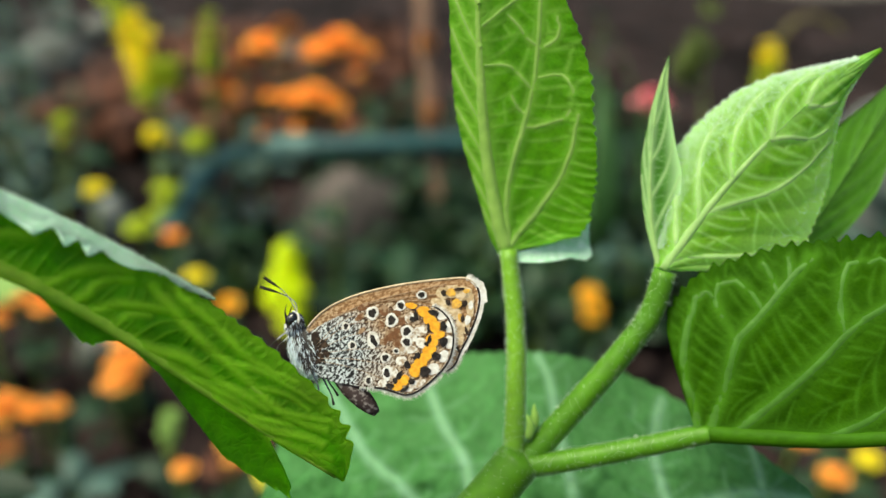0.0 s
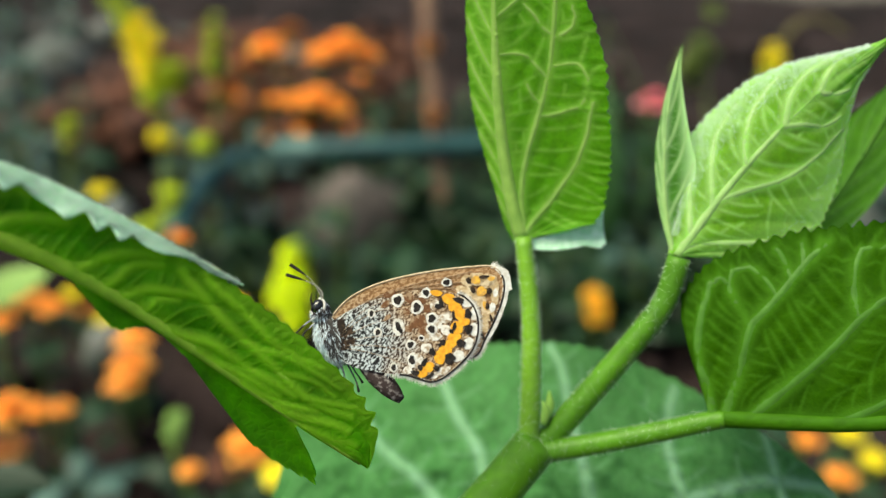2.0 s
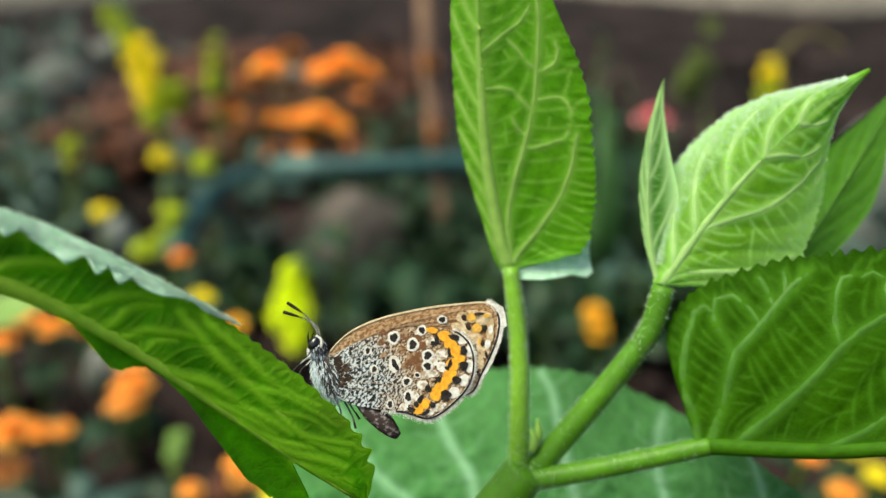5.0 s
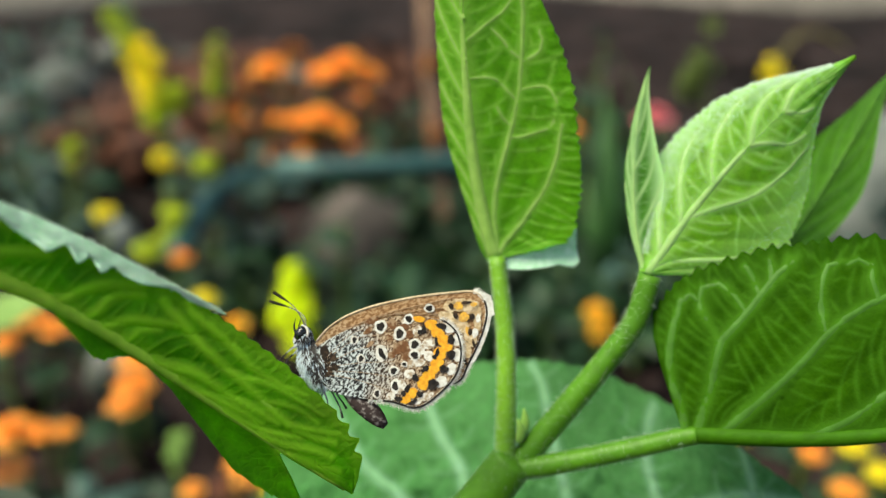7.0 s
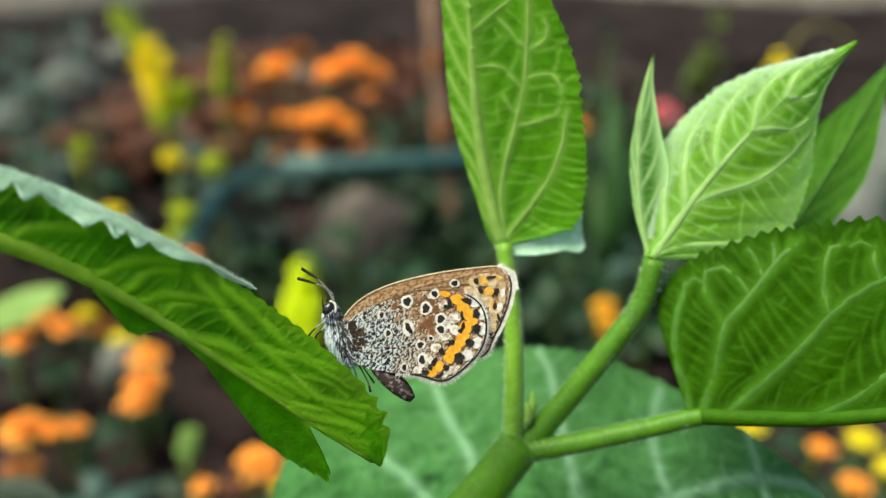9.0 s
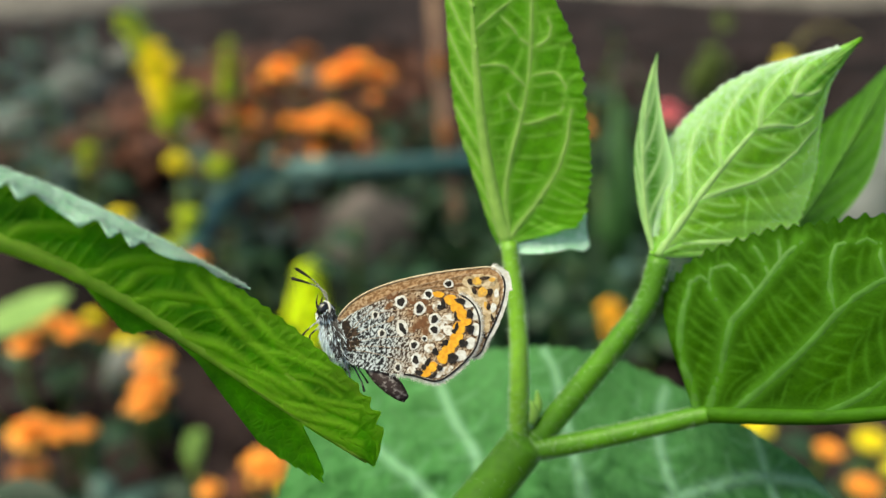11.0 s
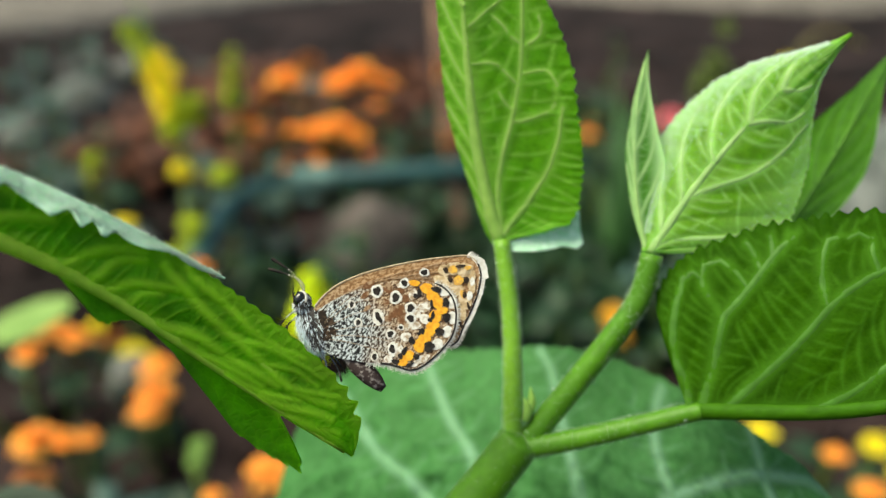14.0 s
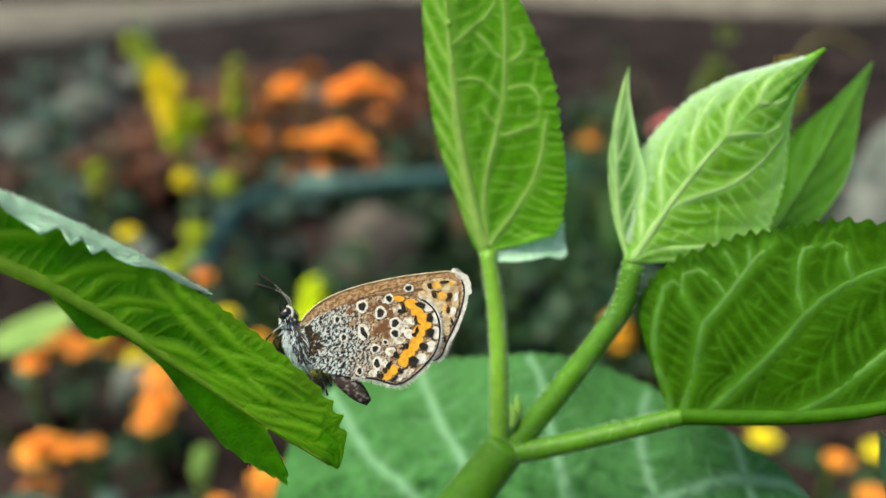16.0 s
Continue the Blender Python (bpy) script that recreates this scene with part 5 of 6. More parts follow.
def build_ground():
    """One sheet of soil out to the horizon, finer and lumpy near the plants."""
    n = 150
    bm = bmesh.new()
    rows = []
    for j in range(n + 1):
        row = []
        for i in range(n + 1):
            a, b = i / n * 2 - 1, j / n * 2 - 1
            x, y = math.copysign(abs(a) ** 3, a) * 60 + a * 1.2, math.copysign(abs(b) ** 3, b) * 60 + b * 1.2 + 0.9
            d = math.hypot(x, y - 0.9)
            k = smooth_step(9, 2, d) if d > 2 else 1.0
            z = k * (0.016 * noise.noise((x * 9, y * 9, 0)) + 0.008 * noise.noise((x * 31, y * 31, 4)) - 0.004)
            row.append(bm.verts.new((x, y, z)))
        rows.append(row)
    for j in range(n):
        for i in range(n):
            bm.faces.new((rows[j][i], rows[j][i + 1], rows[j + 1][i + 1], rows[j + 1][i]))
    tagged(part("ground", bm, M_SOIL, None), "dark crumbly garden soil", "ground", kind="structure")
    # clods
    bm = bmesh.new()
    rng = random.Random(5)
    for _ in range(900):
        y = 0.35 + rng.random() ** 1.5 * 3.0
        x = rng.uniform(-0.75, 0.75) * (y + 0.15)
        r = rng.uniform(0.004, 0.02)
        m = Matrix.Translation((x, y, r * 0.3)) @ Euler((rng.random() * 6, rng.random() * 6, 0)).to_matrix().to_4x4() @ Matrix.Diagonal((r, r * rng.uniform(0.6, 1), r * rng.uniform(0.5, 0.9), 1))
        bmesh.ops.create_icosphere(bm, subdivisions=1, radius=1, matrix=m)
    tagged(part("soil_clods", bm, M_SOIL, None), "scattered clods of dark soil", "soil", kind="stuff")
    bm = bmesh.new()
    far = [(-6, 2.0), (-2.7, 2.7), (-1.85, 3.9), (-1.3, 5.6), (-0.5, 7.2), (0.3, 6.6), (1.0, 5.0), (1.9, 4.1), (8, 3.6)]
    for k in range(40):
        f = k / 39
        x = -6 + 14 * f
        y = float(np.interp(x, [a for a, _ in far], [b for _, b in far]))
        for dy, z in ((0, -0.01), (0.02, 0.03), (4.5, 0.05)):
            bm.verts.new((x, y + dy + 0.35 * noise.noise((x * 2.1, 0.5, 0)), z))
    bm.verts.ensure_lookup_table()
    for k in range(39):
        for r in range(2):
            a = k * 3 + r
            bm.faces.new((bm.verts[a], bm.verts[a + 3], bm.verts[a + 4], bm.verts[a + 1]))
    tagged(part("garden_path", bm, M_PATH, None), "pale trodden path beyond the bed", "path", kind="structure")


def small_leaf(bm, base, tip, width, rng, cup=0.3):
    """A little pointed leaf, folded along its middle, with thickness."""
    base, tip = Vector(base), Vector(tip)
    d = tip - base
    side = d.cross(Vector((rng.uniform(-0.4, 0.4), rng.uniform(-0.4, 0.4), 1))).normalized()
    up = side.cross(d).normalized()
    n = 6
    top, low = [], []
    for i in range(n + 1):
        u = i / n
        w = width * math.sin(math.pi * min(0.98, u * 0.93 + 0.05)) ** 0.8
        c = base + d * u + up * (d.length * 0.18 * math.sin(math.pi * u))
        for row, z in ((top, 0.0), (low, -width * 0.04)):
            row.append([bm.verts.new(c + side * w * s + up * (abs(s) * w * cup + z)) for s in (-1, 0, 1)])
    for rows, flip in ((top, 1), (low, -1)):
        for a, b in zip(rows, rows[1:]):
            for k in range(2):
                bm.faces.new((a[k], a[k + 1], b[k + 1], b[k])[::flip])
    for a, b, c, d2 in zip(top, top[1:], low, low[1:]):
        bm.faces.new((a[0], b[0], d2[0], c[0]))
        bm.faces.new((b[2], a[2], c[2], d2[2]))


def weed(base, height, leaves, size, mat, label, seed, lean=(0, 0), spread=1.0, name="weed", group="garden weeds"):
    """A leafy weed: a stem and single leaves."""
    rng = random.Random(seed)
    base = Vector(base)
    w = thing(name, Matrix.Translation(base), label, "plant", group)
    top = base + Vector((lean[0], lean[1], height))
    line = spline([base + Vector((0, 0, -0.01)), base.lerp(top, 0.5) + Vector((rng.uniform(-1, 1), rng.uniform(-1, 1), 0)) * height * 0.06, top], 12)
    bm = bmesh.new()
    tube(bm, line, lambda f: 0.0022 * (1.2 - 0.7 * f), 6)
    part("stem", bm, M_GSTEM, w)
    for k in range(leaves):
        f = 0.12 + 0.88 * k / max(1, leaves - 1)
        p = line[min(11, int(f * 11))]
        a = k * 2.4 + rng.uniform(-0.4, 0.4)
        L = size * rng.uniform(0.7, 1.2) * (1.15 - 0.5 * f)
        bm = bmesh.new()
        small_leaf(bm, p, p + Vector((math.cos(a) * spread, math.sin(a) * spread, rng.uniform(-0.1, 0.6))).normalized() * L, L * 0.27, rng)
        part("leaf", bm, mat, w)
    return w


def head_of_petals(bm, c, r, rng, rings=4, flat=0.5):
    """A ruffled double flower head."""
    c = Vector(c)
    for k in range(rings):
        count = 14 - 2 * k
        for i in range(count):
            a = 2 * math.pi * (i + 0.5 * (k % 2)) / count + rng.uniform(-0.1, 0.1)
            tilt = 0.15 + k * 0.35
            d = Vector((math.cos(a) * math.cos(tilt), math.sin(a) * math.cos(tilt), math.sin(tilt) * flat + 0.1))
            L = r * (1 - 0.14 * k) * rng.uniform(0.85, 1.1)
            small_leaf(bm, c + Vector((0, 0, r * 0.08 * k)), c + d * L + Vector((0, 0, r * 0.08 * k)), L * 0.26, rng, 0.4)


def flower(base, tip, r, mat, label, seed, name="marigold", group="orange flowers", leaves=3):
    """A flower on its stem, with a cup of sepals and a few leaves."""
    rng = random.Random(seed)
    base, tip = Vector(base), Vector(tip)
    w = thing(name, Matrix.Translation(base), label, "flower", group)
    line = spline([base + Vector((0, 0, -0.008)), base.lerp(tip, 0.5) + Vector((rng.uniform(-1, 1), rng.uniform(-1, 1), 0)) * 0.006, tip], 10)
    bm = bmesh.new()
    tube(bm, line, 0.0016, 6)
    part("stem", bm, M_GSTEM, w)
    bm = bmesh.new()
    head_of_petals(bm, tip, r, rng, 4, 1.0)
    part("flower_head", bm, mat, w)
    bm = bmesh.new()
    tube(bm, [tip + Vector((0, 0, -r * 0.45)), tip + Vector((0, 0, -r * 0.2)), tip], [0.002, r * 0.3, r * 0.34], 8)
    part("sepal_cup", bm, M_GSTEM, w)
    for k in range(leaves):
        p = line[2 + k * 2]
        a = rng.uniform(0, 6.28)
        bm = bmesh.new()
        small_leaf(bm, p, p + Vector((math.cos(a), math.sin(a), 0.3)) * 0.03, 0.007, rng)
        part("leaf", bm, M_GREEN, w)
    return w


def flower_spike(pts, blooms, r, label, seed, mat=None, name="yellow_flower_spike"):
    """A stem with clusters of small yellow florets and lime leaves."""
    rng = random.Random(seed)
    base = Vector(pts[0])
    base.z = 0
    w = thing(name, Matrix.Translation(base), label, "flower", "yellow flowers")
    line = spline([base] + list(pts), 40)
    bm = bmesh.new()
    tube(bm, line, lambda f: 0.0028 - 0.0018 * f, 7)
    part("stem", bm, M_GSTEM, w)
    for c, rad, lime in blooms:
        c = Vector(c)
        bm = bmesh.new()
        for _ in range(16):
            p = c + Vector((rng.gauss(0, 0.32), rng.gauss(0, 0.3), rng.gauss(0, 0.6))) * rad
            head_of_petals(bm, p, r * rng.uniform(1.3, 1.8), rng, 4)
        near = min(line, key=lambda q: (q - c).length)
        part("bloom", bm, mat or (M_LIME if lime else M_YELLOW), w)
        bm = bmesh.new()
        tube(bm, [near, near.lerp(c, 0.6) + Vector((0, 0, 0.002)), c], 0.0009, 5)
        part("stalk", bm, M_GSTEM, w)
    return w


def pebble(c, size, mat, label, seed, name="stone"):
    bm = bmesh.new()
    bmesh.ops.create_icosphere(bm, subdivisions=4, radius=1)
    for v in bm.verts:
        f = 1 + 0.18 * noise.noise(v.co * 1.3 + Vector((seed, 0, 0))) + 0.05 * noise.noise(v.co * 5 + Vector((seed, 3, 0)))
        v.co = Vector((v.co.x * size[0], v.co.y * size[1], v.co.z * size[2])) * f + Vector(c)
    ob = thing(name, Matrix.Translation(c), label, "stone")
    part("rock", bm, mat, ob)
    return ob


build_ground()

# yellow flower spikes
flower_spike([(-0.23655, 0.61584, 0.05037), (-0.23952, 0.64179, 0.11461), (-0.241, 0.65848, 0.1559), (-0.25436, 0.67887, 0.20637), (-0.27416, 0.70111, 0.26143), (-0.29148, 0.71409, 0.29355)],
             [((-0.27141, 0.69445, 0.22359), 0.007, False), ((-0.26462, 0.68493, 0.20536), 0.008, False), ((-0.25787, 0.67582, 0.18816), 0.008, False), ((-0.25016, 0.66713, 0.17198), 0.008, True), ((-0.2619, 0.68179, 0.22294), 0.011, False), ((-0.25563, 0.67363, 0.2121), 0.011, False), ((-0.25073, 0.66849, 0.19938), 0.011, False), ((-0.2429, 0.66171, 0.18258), 0.010, True), ((-0.23066, 0.66629, 0.19394), 0.009, True), ((-0.24122, 0.64878, 0.14124), 0.005, False),
              ((-0.20578, 0.64767, 0.1385), 0.005, True), ((-0.23187, 0.63144, 0.09833), 0.008, True), ((-0.22842, 0.62222, 0.07551), 0.011, True), ((-0.28653, 0.69778, 0.25318), 0.008, True), ((-0.27372, 0.68732, 0.23664), 0.007, True)],
             0.0055, "tall yellow flower spike in the flower bed", 21)
flower_spike([(-0.21434, 0.68371, 0.05018), (-0.21434, 0.72832, 0.16059), (-0.21542, 0.74859, 0.21078)], [((-0.21434, 0.74697, 0.20676), 0.012, True), ((-0.21651, 0.74089, 0.19171), 0.008, True)], 0.005, "thin lime-green flower spike", 22)
flower_spike([(-0.11522, 0.53733, 0.00554), (-0.11613, 0.55432, 0.0476), (-0.11658, 0.56792, 0.08125)],
             [((-0.11522, 0.56418, 0.072), 0.005, True), ((-0.11658, 0.55857, 0.05812), 0.007, True), ((-0.11929, 0.54601, 0.04571), 0.012, True), ((-0.11167, 0.54046, 0.03199), 0.012, True)], 0.0068, "lime-yellow flower spike near the stone", 23, mat=M_ACID)
flower_spike([(-0.27465, 0.57735, 0.06722), (-0.27465, 0.59473, 0.11024)], [((-0.27558, 0.59473, 0.11024), 0.003, False)], 0.0045, "single yellow flower on a thin stem", 24)
flower_spike([(-0.33455, 0.65308, 0.06781), (-0.3361, 0.68205, 0.13951)], [((-0.3361, 0.68244, 0.14046), 0.010, True)], 0.004, "pale lime flower on a thin stem", 25)
flower_spike([(-0.15547, 0.37179, 0.0256), (-0.1548, 0.37995, 0.04579)], [((-0.1548, 0.37932, 0.04424), 0.005, True), ((-0.15614, 0.37681, 0.03802), 0.005, True)], 0.0028, "low light green sprout on the soil", 26, mat=M_PALELEAF, name="green_sprout")
flower_spike([(0.31564, 0.87913, 0.06672), (0.31362, 0.92633, 0.18353)], [((0.31228, 0.92558, 0.18167), 0.026, True), ((0.29553, 0.91679, 0.15992), 0.016, True)], 0.008, "dull olive-green flower head far back", 27, mat=M_GSTEM)
flower_spike([(0.32945, 0.73751, 0.08991), (0.33115, 0.77999, 0.19506)], [((0.33115, 0.77999, 0.19506), 0.012, False), ((0.32775, 0.77256, 0.17666), 0.010, True)], 0.006, "yellow flower behind the shrub", 28)

# orange flowers
k = 0
for tip, r in (((-0.14021, 1.13515, 0.1398), 0.036), ((-0.10856, 1.14465, 0.12593), 0.030), ((-0.17321, 1.13052, 0.12833), 0.030), ((-0.24744, 1.13361, 0.13598), 0.034), ((-0.22403, 1.17303, 0.15881), 0.026), ((-0.27692, 1.11181, 0.1194), 0.026), ((-0.28996, 1.04103, 0.09371), 0.030),
               ((-0.18687, 1.00213, 0.09086), 0.024), ((-0.1607, 1.00297, 0.09294), 0.030), ((-0.13454, 1.00017, 0.086), 0.022), ((-0.26161, 0.99933, 0.08393), 0.016)):
    k += 1
    flower((tip[0], tip[1] + 0.01, 0), tip, r, M_MARIGOLD if k not in (5, 6, 7, 11) else M_FADED, "orange double marigold in the far bed" if k not in (5, 6, 7, 11) else "faded brownish marigold in the far bed", 40 + k)
fr = random.Random(77)
for q in range(22):
    tip = Vector(((-0.26599, 1.03466, 0.07794)[0], 0, 0)).lerp(Vector(((-0.09588, 1.03466, 0.07794)[0], 0, 0)), fr.random())
    tip = (tip.x, fr.uniform(0.98, 1.2), fr.uniform(0.03, 0.11))
    k += 1
    flower((tip[0], tip[1] + 0.01, 0), tip, fr.uniform(0.008, 0.014), M_FADED if q % 3 else M_MARIGOLD, "small faded marigold in the far bed" if q % 3 else "small orange marigold in the far bed", 40 + k)
NEAR = (((0.11547, 0.4962, 0.05325), 0.0095, M_GOLD, "golden-orange marigold beside dark foliage"),
         ((0.11352, 0.49617, 0.06251), 0.0095, M_GOLD, "golden-orange marigold beside dark foliage"),
         ((0.11258, 0.50269, 0.06931), 0.0095, M_GOLD, "golden-orange marigold beside dark foliage"),
         ((-0.19894, 0.43963, 0.06272), 0.013, M_MARIGOLD, "orange marigold on the soil"),
         ((-0.19522, 0.42066, 0.05314), 0.0145, M_MARIGOLD, "orange marigold on the soil"),
         ((-0.19705, 0.41065, 0.04705), 0.013, M_MARIGOLD, "orange marigold on the soil"),
         ((-0.24876, 0.3741, 0.05001), 0.016, M_MARIGOLD, "orange marigold low on the soil"),
         ((-0.23061, 0.37497, 0.05215), 0.009, M_MARIGOLD, "orange marigold low on the soil"),
         ((-0.2184, 0.37571, 0.05399), 0.008, M_MARIGOLD, "orange marigold low on the soil"),
         ((-0.28756, 0.47433, 0.07385), 0.016, M_MARIGOLD, "orange marigold in the shade"),
         ((-0.20957, 0.5716, 0.0797), 0.010, M_MARIGOLD, "orange marigold beside the yellow spike"))
LOW = (((-0.26797, 0.47169, 0.06731), 0.012, M_MARIGOLD, "orange marigold in the shade"),
         ((-0.2441, 0.47523, 0.06675), 0.010, M_FADED, "faded brownish marigold in the shade"),
         ((-0.29731, 0.46201, 0.06203), 0.011, M_MARIGOLD, "orange marigold in the shade"),
         ((-0.21756, 0.46421, 0.05815), 0.009, M_YELLOW, "yellow marigold in the shade"),
         ((-0.2523, 0.4758, 0.07748), 0.008, M_YELLOW, "yellow marigold in the shade"),
         ((-0.22579, 0.46302, 0.06454), 0.009, M_YELLOW, "yellow marigold in the shade"),
         ((-0.10485, 0.34377, 0.04968), 0.015, M_MARIGOLD, "orange marigold at the bed's edge"),
         ((-0.08638, 0.33337, 0.04262), 0.011, M_YELLOW, "yellow marigold at the bed's edge"),
         ((-0.11375, 0.33519, 0.04713), 0.012, M_RUST, "faded rusty marigold head on the soil"),
         ((-0.23475, 0.34319, 0.04824), 0.012, M_FADED, "faded brownish marigold low on the soil"),
         ((0.17353, 0.37595, 0.0546), 0.010, M_YELLOW, "yellow marigold under the leaf"),
         ((0.20966, 0.35942, 0.05104), 0.008, M_MARIGOLD, "orange marigold under the leaf"),
         ((0.23203, 0.36121, 0.05548), 0.010, M_YELLOW, "yellow marigold under the leaf"),
         ((0.21776, 0.33462, 0.04572), 0.009, M_MARIGOLD, "orange marigold under the leaf"),
         ((0.24001, 0.34377, 0.04968), 0.009, M_YELLOW, "yellow marigold under the leaf"),
         ((-0.13578, 0.33994, 0.04021), 0.007, M_MARIGOLD, "orange marigold at the bed's edge"))
for tip, r, mat, label in NEAR + LOW:
    k += 1
    flower((tip[0], tip[1] + 0.006, 0), tip, r, mat, label, 40 + k)
flower((0.345 - 0.08, (0.21604, 0.76406, 0.15563)[1], 0), (0.21321, 0.76173, 0.14985), 0.0225, M_PINK, "pink garden flower behind the shrub", 99, name="pink_flower", group="")

flower((0.13432, 0.79787, 0), (0.13432, 0.78787, 0.13448), 0.014, M_MARIGOLD, "orange marigold behind the upright leaf", 131)
flower((0.14251, 0.82368, 0), (0.14251, 0.81368, 0.14496), 0.010, M_FADED, "faded marigold behind the upright leaf", 132)
flower((-0.18469, 0.54725, 0), (-0.18469, 0.54125, 0.05796), 0.011, M_YELLOW, "yellow marigold beside the yellow spike", 141)
flower((-0.15376, 0.52153, 0), (-0.15376, 0.51553, 0.04768), 0.011, M_GOLD, "golden-orange marigold beside the lime spike", 142)
flower((-0.23559, 0.57931, 0), (-0.23559, 0.57331, 0.08393), 0.015, M_LIME, "lime-green flower head beside the yellow spike", 143)
# leaf litter in rusty brown under the far flowers
bm = bmesh.new()
rng_l = random.Random(8)
for _ in range(700):
    x, y = rng_l.uniform(-0.62, -0.07), rng_l.uniform(1.0, 2.0)
    a = rng_l.uniform(0, 6.28)
    z = 0.012 + rng_l.random() * 0.05
    small_leaf(bm, (x, y, z), (x + math.cos(a) * 0.05, y + math.sin(a) * 0.05, z + rng_l.uniform(-0.01, 0.025)), 0.014, rng_l)
tagged(part("leaf_litter", bm, M_RUST, None), "rusty brown fallen leaves on the soil", "leaves", kind="stuff")

# stake, hose, stones
STAKE_BASE = Vector((0.00226, 0.73994, 0.0025))
stake = thing("stake", Matrix.Translation((STAKE_BASE.x, STAKE_BASE.y, 0)), "weathered thin wooden garden stake", "stake")
bm = bmesh.new()
tube(bm, spline([(STAKE_BASE.x, STAKE_BASE.y, -0.02), STAKE_BASE, (-0.00544, 0.7888, 0.12342), (-0.01611, 0.83099, 0.22786), (-0.02323, 0.88873, 0.37077)], 24), lambda f: 0.0105 - 0.002 * f, 10)
part("pole", bm, M_STAKE, stake)
for y, s in ((110, 0.013), (225, 0.013)):
    bm = bmesh.new()
    c = Vector((-0.01424, 0.80781, 0.20786)) if y == 110 else Vector((-0.00667, 0.78119, 0.14197))
    r = random.Random(y)
    for q in range(7):
        d = Vector((r.uniform(-0.4, 0.4), -0.4, r.uniform(-1, 1)))
        small_leaf(bm, c, c + d.normalized() * s * 1.4, s * 0.45, r)
    part("withered_leaf", bm, M_FADED, stake, "orange withered leaves")

bm = bmesh.new()
hose = thing("garden_hose", Matrix.Translation((-0.2, 1.0, 0)), "teal garden hose lying across the bed", "hose")
tube(bm, spline([(-0.22455, 0.57909, 0.07152), (-0.22294, 0.67599, 0.08714), (-0.20265, 0.7266, 0.10029), (-0.15106, 0.75107, 0.1048), (-0.06004, 0.75957, 0.10714), (0.04466, 0.77534, 0.10879), (0.13398, 0.78436, 0.11243)], 50), 0.0105, 12)
part("pipe", bm, M_HOSE, hose)
# added sleeve in a paler colour, in place of a highlight on the pipe
bm = bmesh.new()
tube(bm, spline([(-0.17692, 0.73788, 0.10391), (-0.15079, 0.74972, 0.10518), (-0.12267, 0.75307, 0.106)], 12), lambda f: 0.0135 if 0.1 < f < 0.9 else 0.0115, 14)
part("coupling", bm, M_HOSE_GLINT, hose, "pale grey-green sleeve added as the hose's highlight")
pebble((-0.085, 0.715, 0.04), (0.058, 0.045, 0.052), M_STONE, "smooth beige stone on dark soil", 1.0)
pebble((0.4775, 0.775, 0.06), (0.075, 0.06, 0.105), M_PALESTONE, "pale grey stone behind the shrub", 5.0)
pebble((-0.3462, 0.77103, 0.012), (0.024, 0.024, 0.03), M_PALESTONE, "small grey stone in the bed", 7.0)
pebble((-0.22236, 0.45274, 0.04844), (0.018, 0.016, 0.02), M_GREYSTONE, "small grey stone among the marigolds", 15.0)
pebble((-0.29, 1.56, 0.03), (0.05, 0.04, 0.055), M_GREYSTONE, "pale stone in the far bed", 9.0)

pebble((-0.76788, 1.3601, 0.02), (0.05, 0.05, 0.035), M_GREYSTONE, "rough grey stone in the far bed", 11.0)
pebble((-0.8169, 1.67309, 0.025), (0.07, 0.06, 0.05), M_GREYSTONE, "rough grey stone in the far bed", 13.0)
arch = thing("wilted_stalk", Matrix.Translation((0.33, 0.82, 0)), "thin olive-yellow stalk bent into an arch", "plant")
bm = bmesh.new()
tube(bm, spline([(0.33, 0.82, -0.005), (0.34526, 0.77255, 0.13926), (0.33988, 0.78923, 0.19923), (0.35213, 0.79444, 0.23081), (0.37765, 0.79741, 0.23817), (0.406, 0.79168, 0.22398)], 36), lambda f: 0.0026 - 0.001 * f, 8)
part("stalk", bm, M_OLIVE, arch)
for k, (px_, top) in enumerate((((0.15516, 0.67046, 0.11083), (0.15155, 0.72646, 0.24944)), ((0.14596, 0.66185, 0.10819), (0.15718, 0.70199, 0.20756)), ((0.14228, 0.6666, 0.10127), (0.13197, 0.70136, 0.1873)))):
    tuft = thing("grass_tuft", Matrix.Translation((px_[0], px_[1], 0)), "tall green grass blades behind the shrub", "grass", "grass tufts")
    for q in range(4):
        bm = bmesh.new()
        small_leaf(bm, (px_[0] + 0.006 * q, px_[1], -0.004), (top[0] + 0.007 * (q - 1.5), top[1] + 0.01 * q, top[2] * (1 - 0.12 * q)), 0.006, random.Random(k * 9 + q))
        part("blade", bm, M_GRASS, tuft)
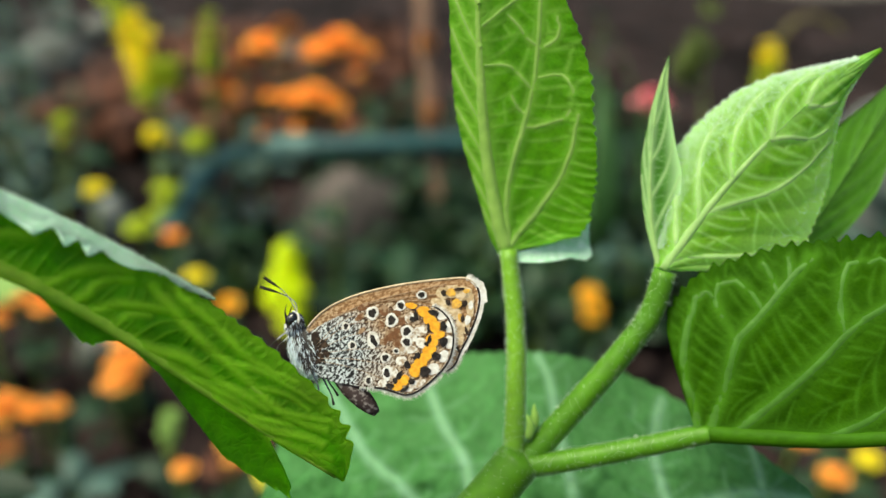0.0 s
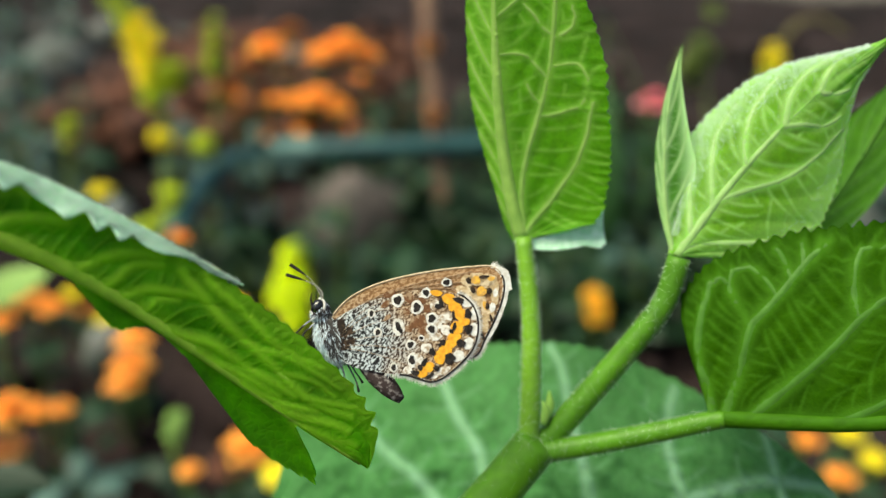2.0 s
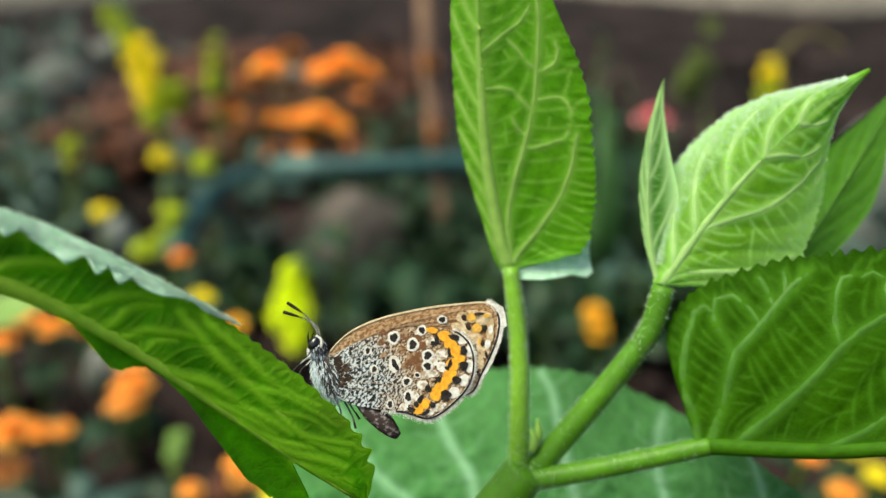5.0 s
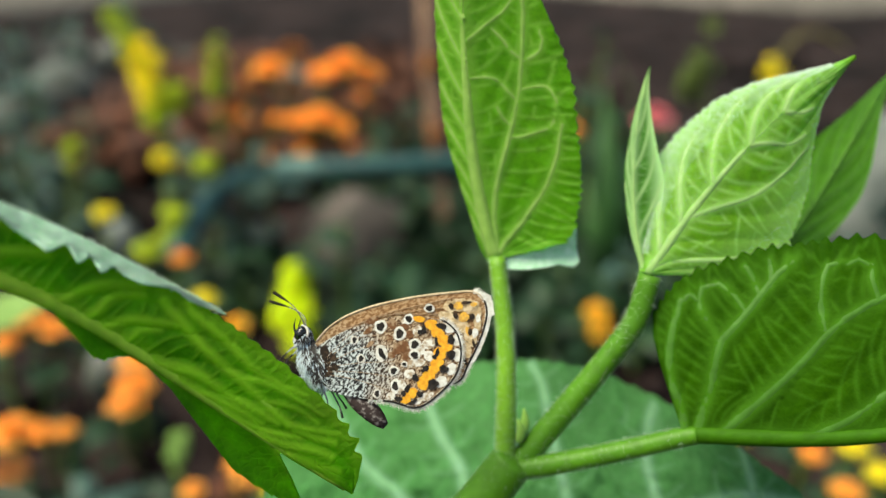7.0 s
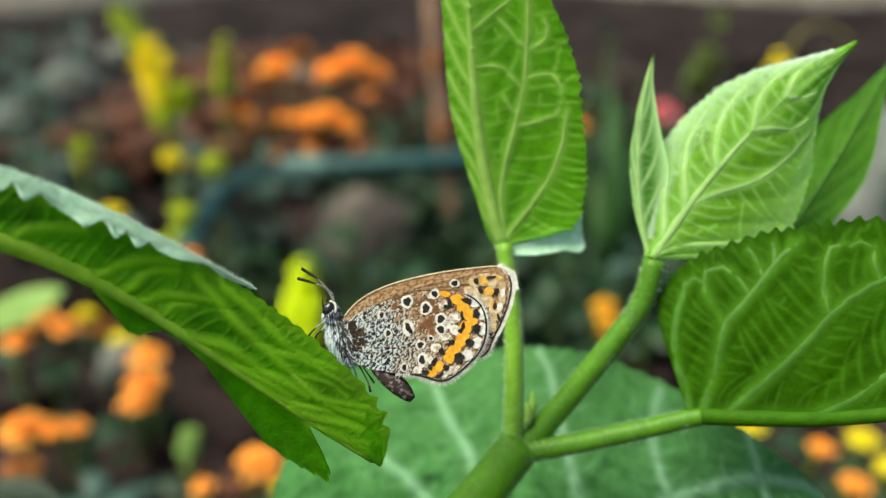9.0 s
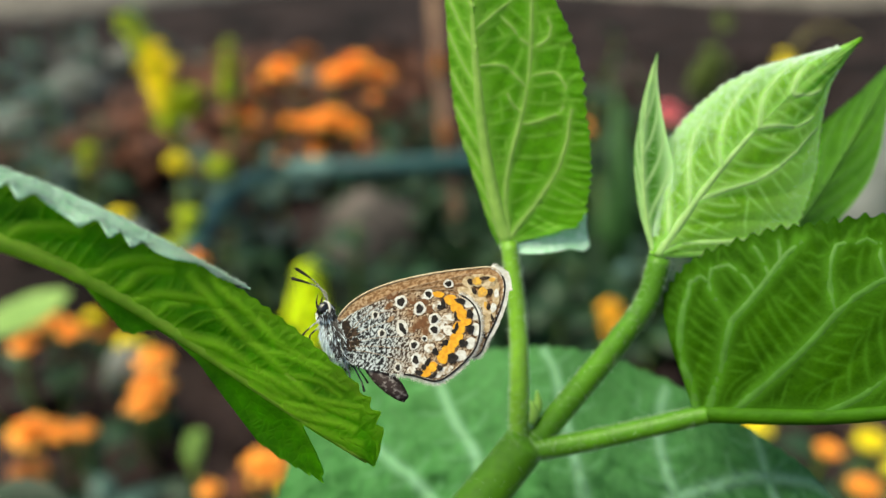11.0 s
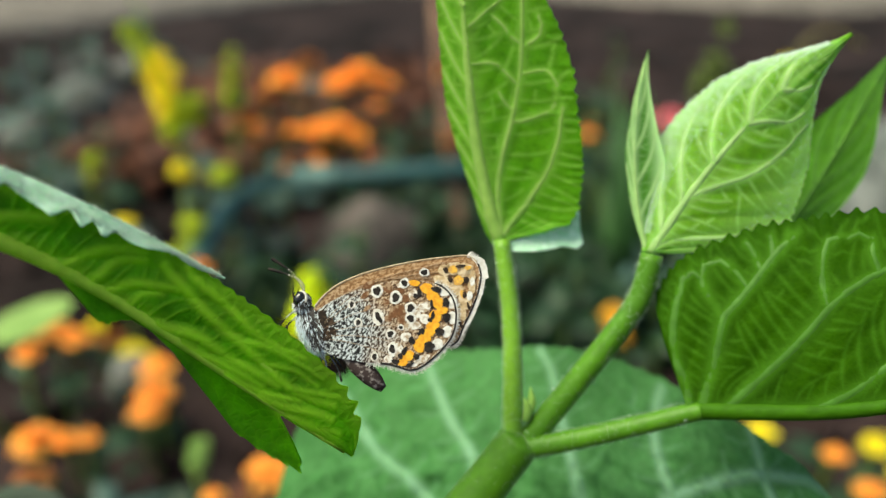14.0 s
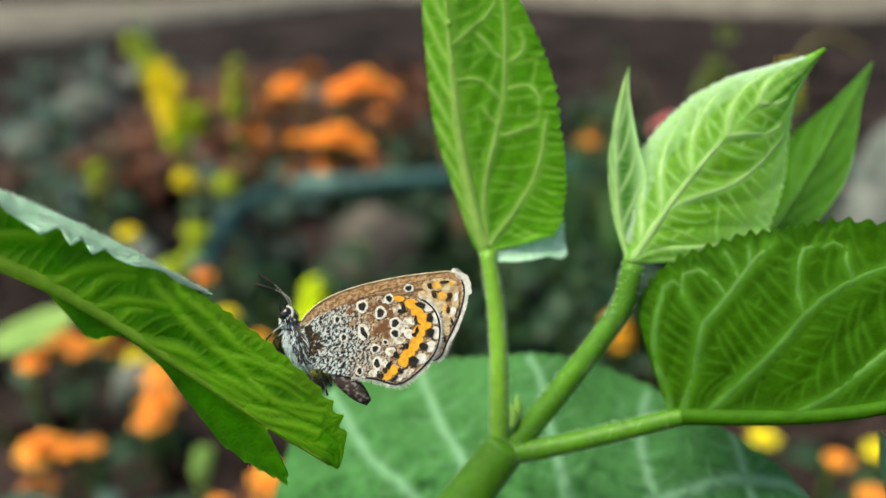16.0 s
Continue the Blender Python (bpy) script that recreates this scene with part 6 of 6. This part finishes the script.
# low weeds
wr = random.Random(19)
# weeds in the shade-dark green, to deepen the gaps of the bed
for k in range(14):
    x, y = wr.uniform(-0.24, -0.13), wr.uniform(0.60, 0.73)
    weed((x, y, 0), wr.uniform(0.02, 0.05), 8, wr.uniform(0.035, 0.055), M_SHADE, "dense green weed between the stones, shade put into its dark colour", 600 + k)
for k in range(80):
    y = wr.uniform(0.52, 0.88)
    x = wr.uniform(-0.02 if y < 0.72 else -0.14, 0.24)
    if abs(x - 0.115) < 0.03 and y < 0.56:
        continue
    weed((x, y, 0), wr.uniform(0.03, 0.085), 8, wr.uniform(0.035, 0.06), M_SHADE, "dense green weed between the stones, shade put into its dark colour", 500 + k)
for k in range(12):
    x, y = wr.uniform(-1.25, -0.6), wr.uniform(1.2, 2.4)
    if k % 4 == 1:
        pebble((x, y, 0.02), (wr.uniform(0.03, 0.07), wr.uniform(0.03, 0.06), wr.uniform(0.03, 0.05)), M_GREYSTONE, "grey stone among the far weeds", 20.0 + k)
    else:
        weed((x, y, 0), wr.uniform(0.06, 0.14), 9, wr.uniform(0.05, 0.08), M_BLUEGREEN, "bluish-green weed far back in the bed", 560 + k)
wr = random.Random(31)
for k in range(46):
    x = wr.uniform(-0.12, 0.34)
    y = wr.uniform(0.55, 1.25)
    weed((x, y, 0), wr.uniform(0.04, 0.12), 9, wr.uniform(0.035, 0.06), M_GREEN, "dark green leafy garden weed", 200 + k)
for k in range(22):
    x = wr.uniform(-0.75, -0.15)
    y = wr.uniform(0.7, 1.5)
    weed((x, y, 0), wr.uniform(0.03, 0.10), 7, wr.uniform(0.03, 0.05), M_GREEN if k % 3 else M_BLUEGREEN, "low green weed among the flowers" if k % 3 else "low bluish weed among the flowers", 300 + k)
for k, p in enumerate(((-0.38786, 0.73751, 0.08991), (-0.46023, 0.82309, 0.11488), (-0.49229, 0.86946, 0.1362), (-0.16454, 0.70906, 0.11292), (-0.1862, 0.70601, 0.10539), (-0.55982, 1.06363, 0.14963), (-0.19282, 0.33177, 0.03867), (0.15588, 0.5843, 0.08443), (0.14788, 0.56452, 0.07284))):
    weed((p[0], p[1], 0), max(0.02, p[2]), 8, 0.045, M_BLUEGREEN, "bluish-green weed in the bed", 400 + k)
for k, p in enumerate(((0.452, 0.70, 0.10), (0.425, 0.76, 0.12), (0.478, 0.78, 0.16))):
    weed((p[0], p[1], 0), p[2], 9, 0.05, M_BLUEGREEN if k != 2 else M_GREEN, "bluish-green weed beside the pale stone" if k != 2 else "dark green weed beside the pale stone", 440 + k)
for k, p in enumerate(((0.18001, 0.86712, 0.22385), (0.16955, 0.80434, 0.1619), (0.14516, 0.75875, 0.14249))):
    weed((p[0], p[1], 0), max(0.02, p[2]), 10, 0.05, M_GREEN, "tall green weed behind the shrub", 420 + k)
# dark leaf low in the corner
bm = bmesh.new()
low_weed = thing("low_weed", Matrix.Translation((-0.11, 0.16, 0)), "dark green toothed leaf of a low weed", "plant")
tube(bm, spline([(-0.11, 0.16, -0.005), (-0.09976, 0.10498, 0.19678), (-0.0932, 0.11092, 0.22081)], 10), 0.0012, 6)
part("stem", bm, M_GSTEM, low_weed)
mid = ((-0.0932, 0.11092, 0.22081), (-0.08701, 0.11285, 0.22559), (-0.08083, 0.11355, 0.22731), (-0.07207, 0.11266, 0.22511))
bm = bmesh.new()
for sd in ((0.092, 0.689, 0.719), (0.098, -0.547, -0.832)):
    sheet(bm, Half(mid, [sd, sd], 0.003505, [(0, 0.5), (0.3, 0.9), (0.6, 1), (0.85, 0.6), (1, 0)], veins=0, teeth=9, tooth=0.12), 0.0004, 26, 6)
part("leaf", bm, M_GREEN, low_weed)
# bright leaf behind the perch leaf
bm = bmesh.new()
lit = thing("broad_weed", Matrix.Translation((-0.28, 0.42, 0)), "light green broad leaf of a low weed", "plant")
tube(bm, spline([(-0.28, 0.42, -0.005), (-0.28573, 0.37857, 0.09845), (-0.26104, 0.37447, 0.12567)], 10), 0.0025, 6)
part("stem", bm, M_GSTEM, lit)
mid = ((-0.26414, 0.37389, 0.12424), (-0.24867, 0.37563, 0.12854), (-0.23012, 0.37795, 0.13427), (-0.21156, 0.38142, 0.14288))
bm = bmesh.new()
for sd in ((-0.183, 0.681, 0.71), (0.183, -0.681, -0.71)):
    sheet(bm, Half(mid, [sd, sd], 0.010207, [(0, 0.4), (0.3, 0.9), (0.6, 1), (0.85, 0.6), (1, 0)], veins=0), 0.0006, 14, 5)
part("leaf", bm, M_PALELEAF, lit)


# ---------------------------------------------------------------- what moves
SWAY = [
    (0, -2.305, 1.264, -0.674, -0.92, -0.42, -0.6),
    (0.5, -2.555, 1.402, -0.631, -0.92, -0.46, -0.54),
    (1, -1.877, 0.845, -0.573, -0.73, -0.06, -0.64),
    (1.5, -2.13, 1.197, -0.432, -0.66, 0.06, -0.64),
    (2, -1.758, 0.817, -0.718, -0.89, -0.22, -0.59),
    (2.5, -2.002, 1.203, -0.524, -0.77, -0.25, -0.49),
    (3, -1.809, 0.932, -0.706, -0.77, -0.06, -0.77),
    (3.5, -1.386, 0.643, -1.059, -0.73, 0.35, -0.8),
    (4, -1.14, 0.415, -0.906, -0.83, -0.11, -0.75),
    (6.5, -0.87, 0.161, -0.817, 0.14, 0.53, -0.08),
    (7, -0.678, -0.071, -0.722, 0.13, 0.33, -0.08),
    (7.5, -0.494, -0.09, -0.268, 0.05, 0.46, -0.11),
    (8, 0, 0, 0, 0, 0, 0),
    (8.5, 0.51, 0.13, -0.088, 0.06, 0.78, -0.26),
    (9, 0.751, 0.07, -0.048, 0.05, 0.15, 0.02),
    (11.5, -0.531, 0.183, -0.239, 0.16, 0.57, -0.09),
    (12, -0.799, 0.491, -0.201, 0.17, 0.43, -0.03),
    (12.5, -1.177, 0.27, -0.103, 0.1, 0.72, -0.12),
    (13, -1.602, 0.373, 0.114, 0.09, 0.24, -0.04),
    (13.5, -1.586, 0.641, 0.128, 0.1, 0.16, 0.17),
    (14, -1.436, 0.25, 0.393, 0.12, 0.22, -0.08),
    (14.5, -1.776, 0.25, 0.295, 0.19, 0.13, 0.11),
    (15, -2.079, 0.173, 0.609, 0.12, 0.11, 0.12),
    (15.5, -2.088, 0.081, 0.5, 0.33, 0.41, 0.02),
    (16, -1.523, -0.706, 0.393, 0.29, 0.63, 0.05),
]


def motions():
    """The perch leaf sways in the breeze and carries the butterfly."""
    rows = [(t, Matrix.Translation(PIVOT + Vector((x, y, z)) * MM) @ pose(0, 0, 0, a, b, c)) for t, x, y, z, a, b, c in SWAY]
    walk(PERCH, rows)
    walk(BUTTERFLY, [(t, m @ pose(0, 0, 0, 68, 0, 0)) for t, m in rows])


motions()
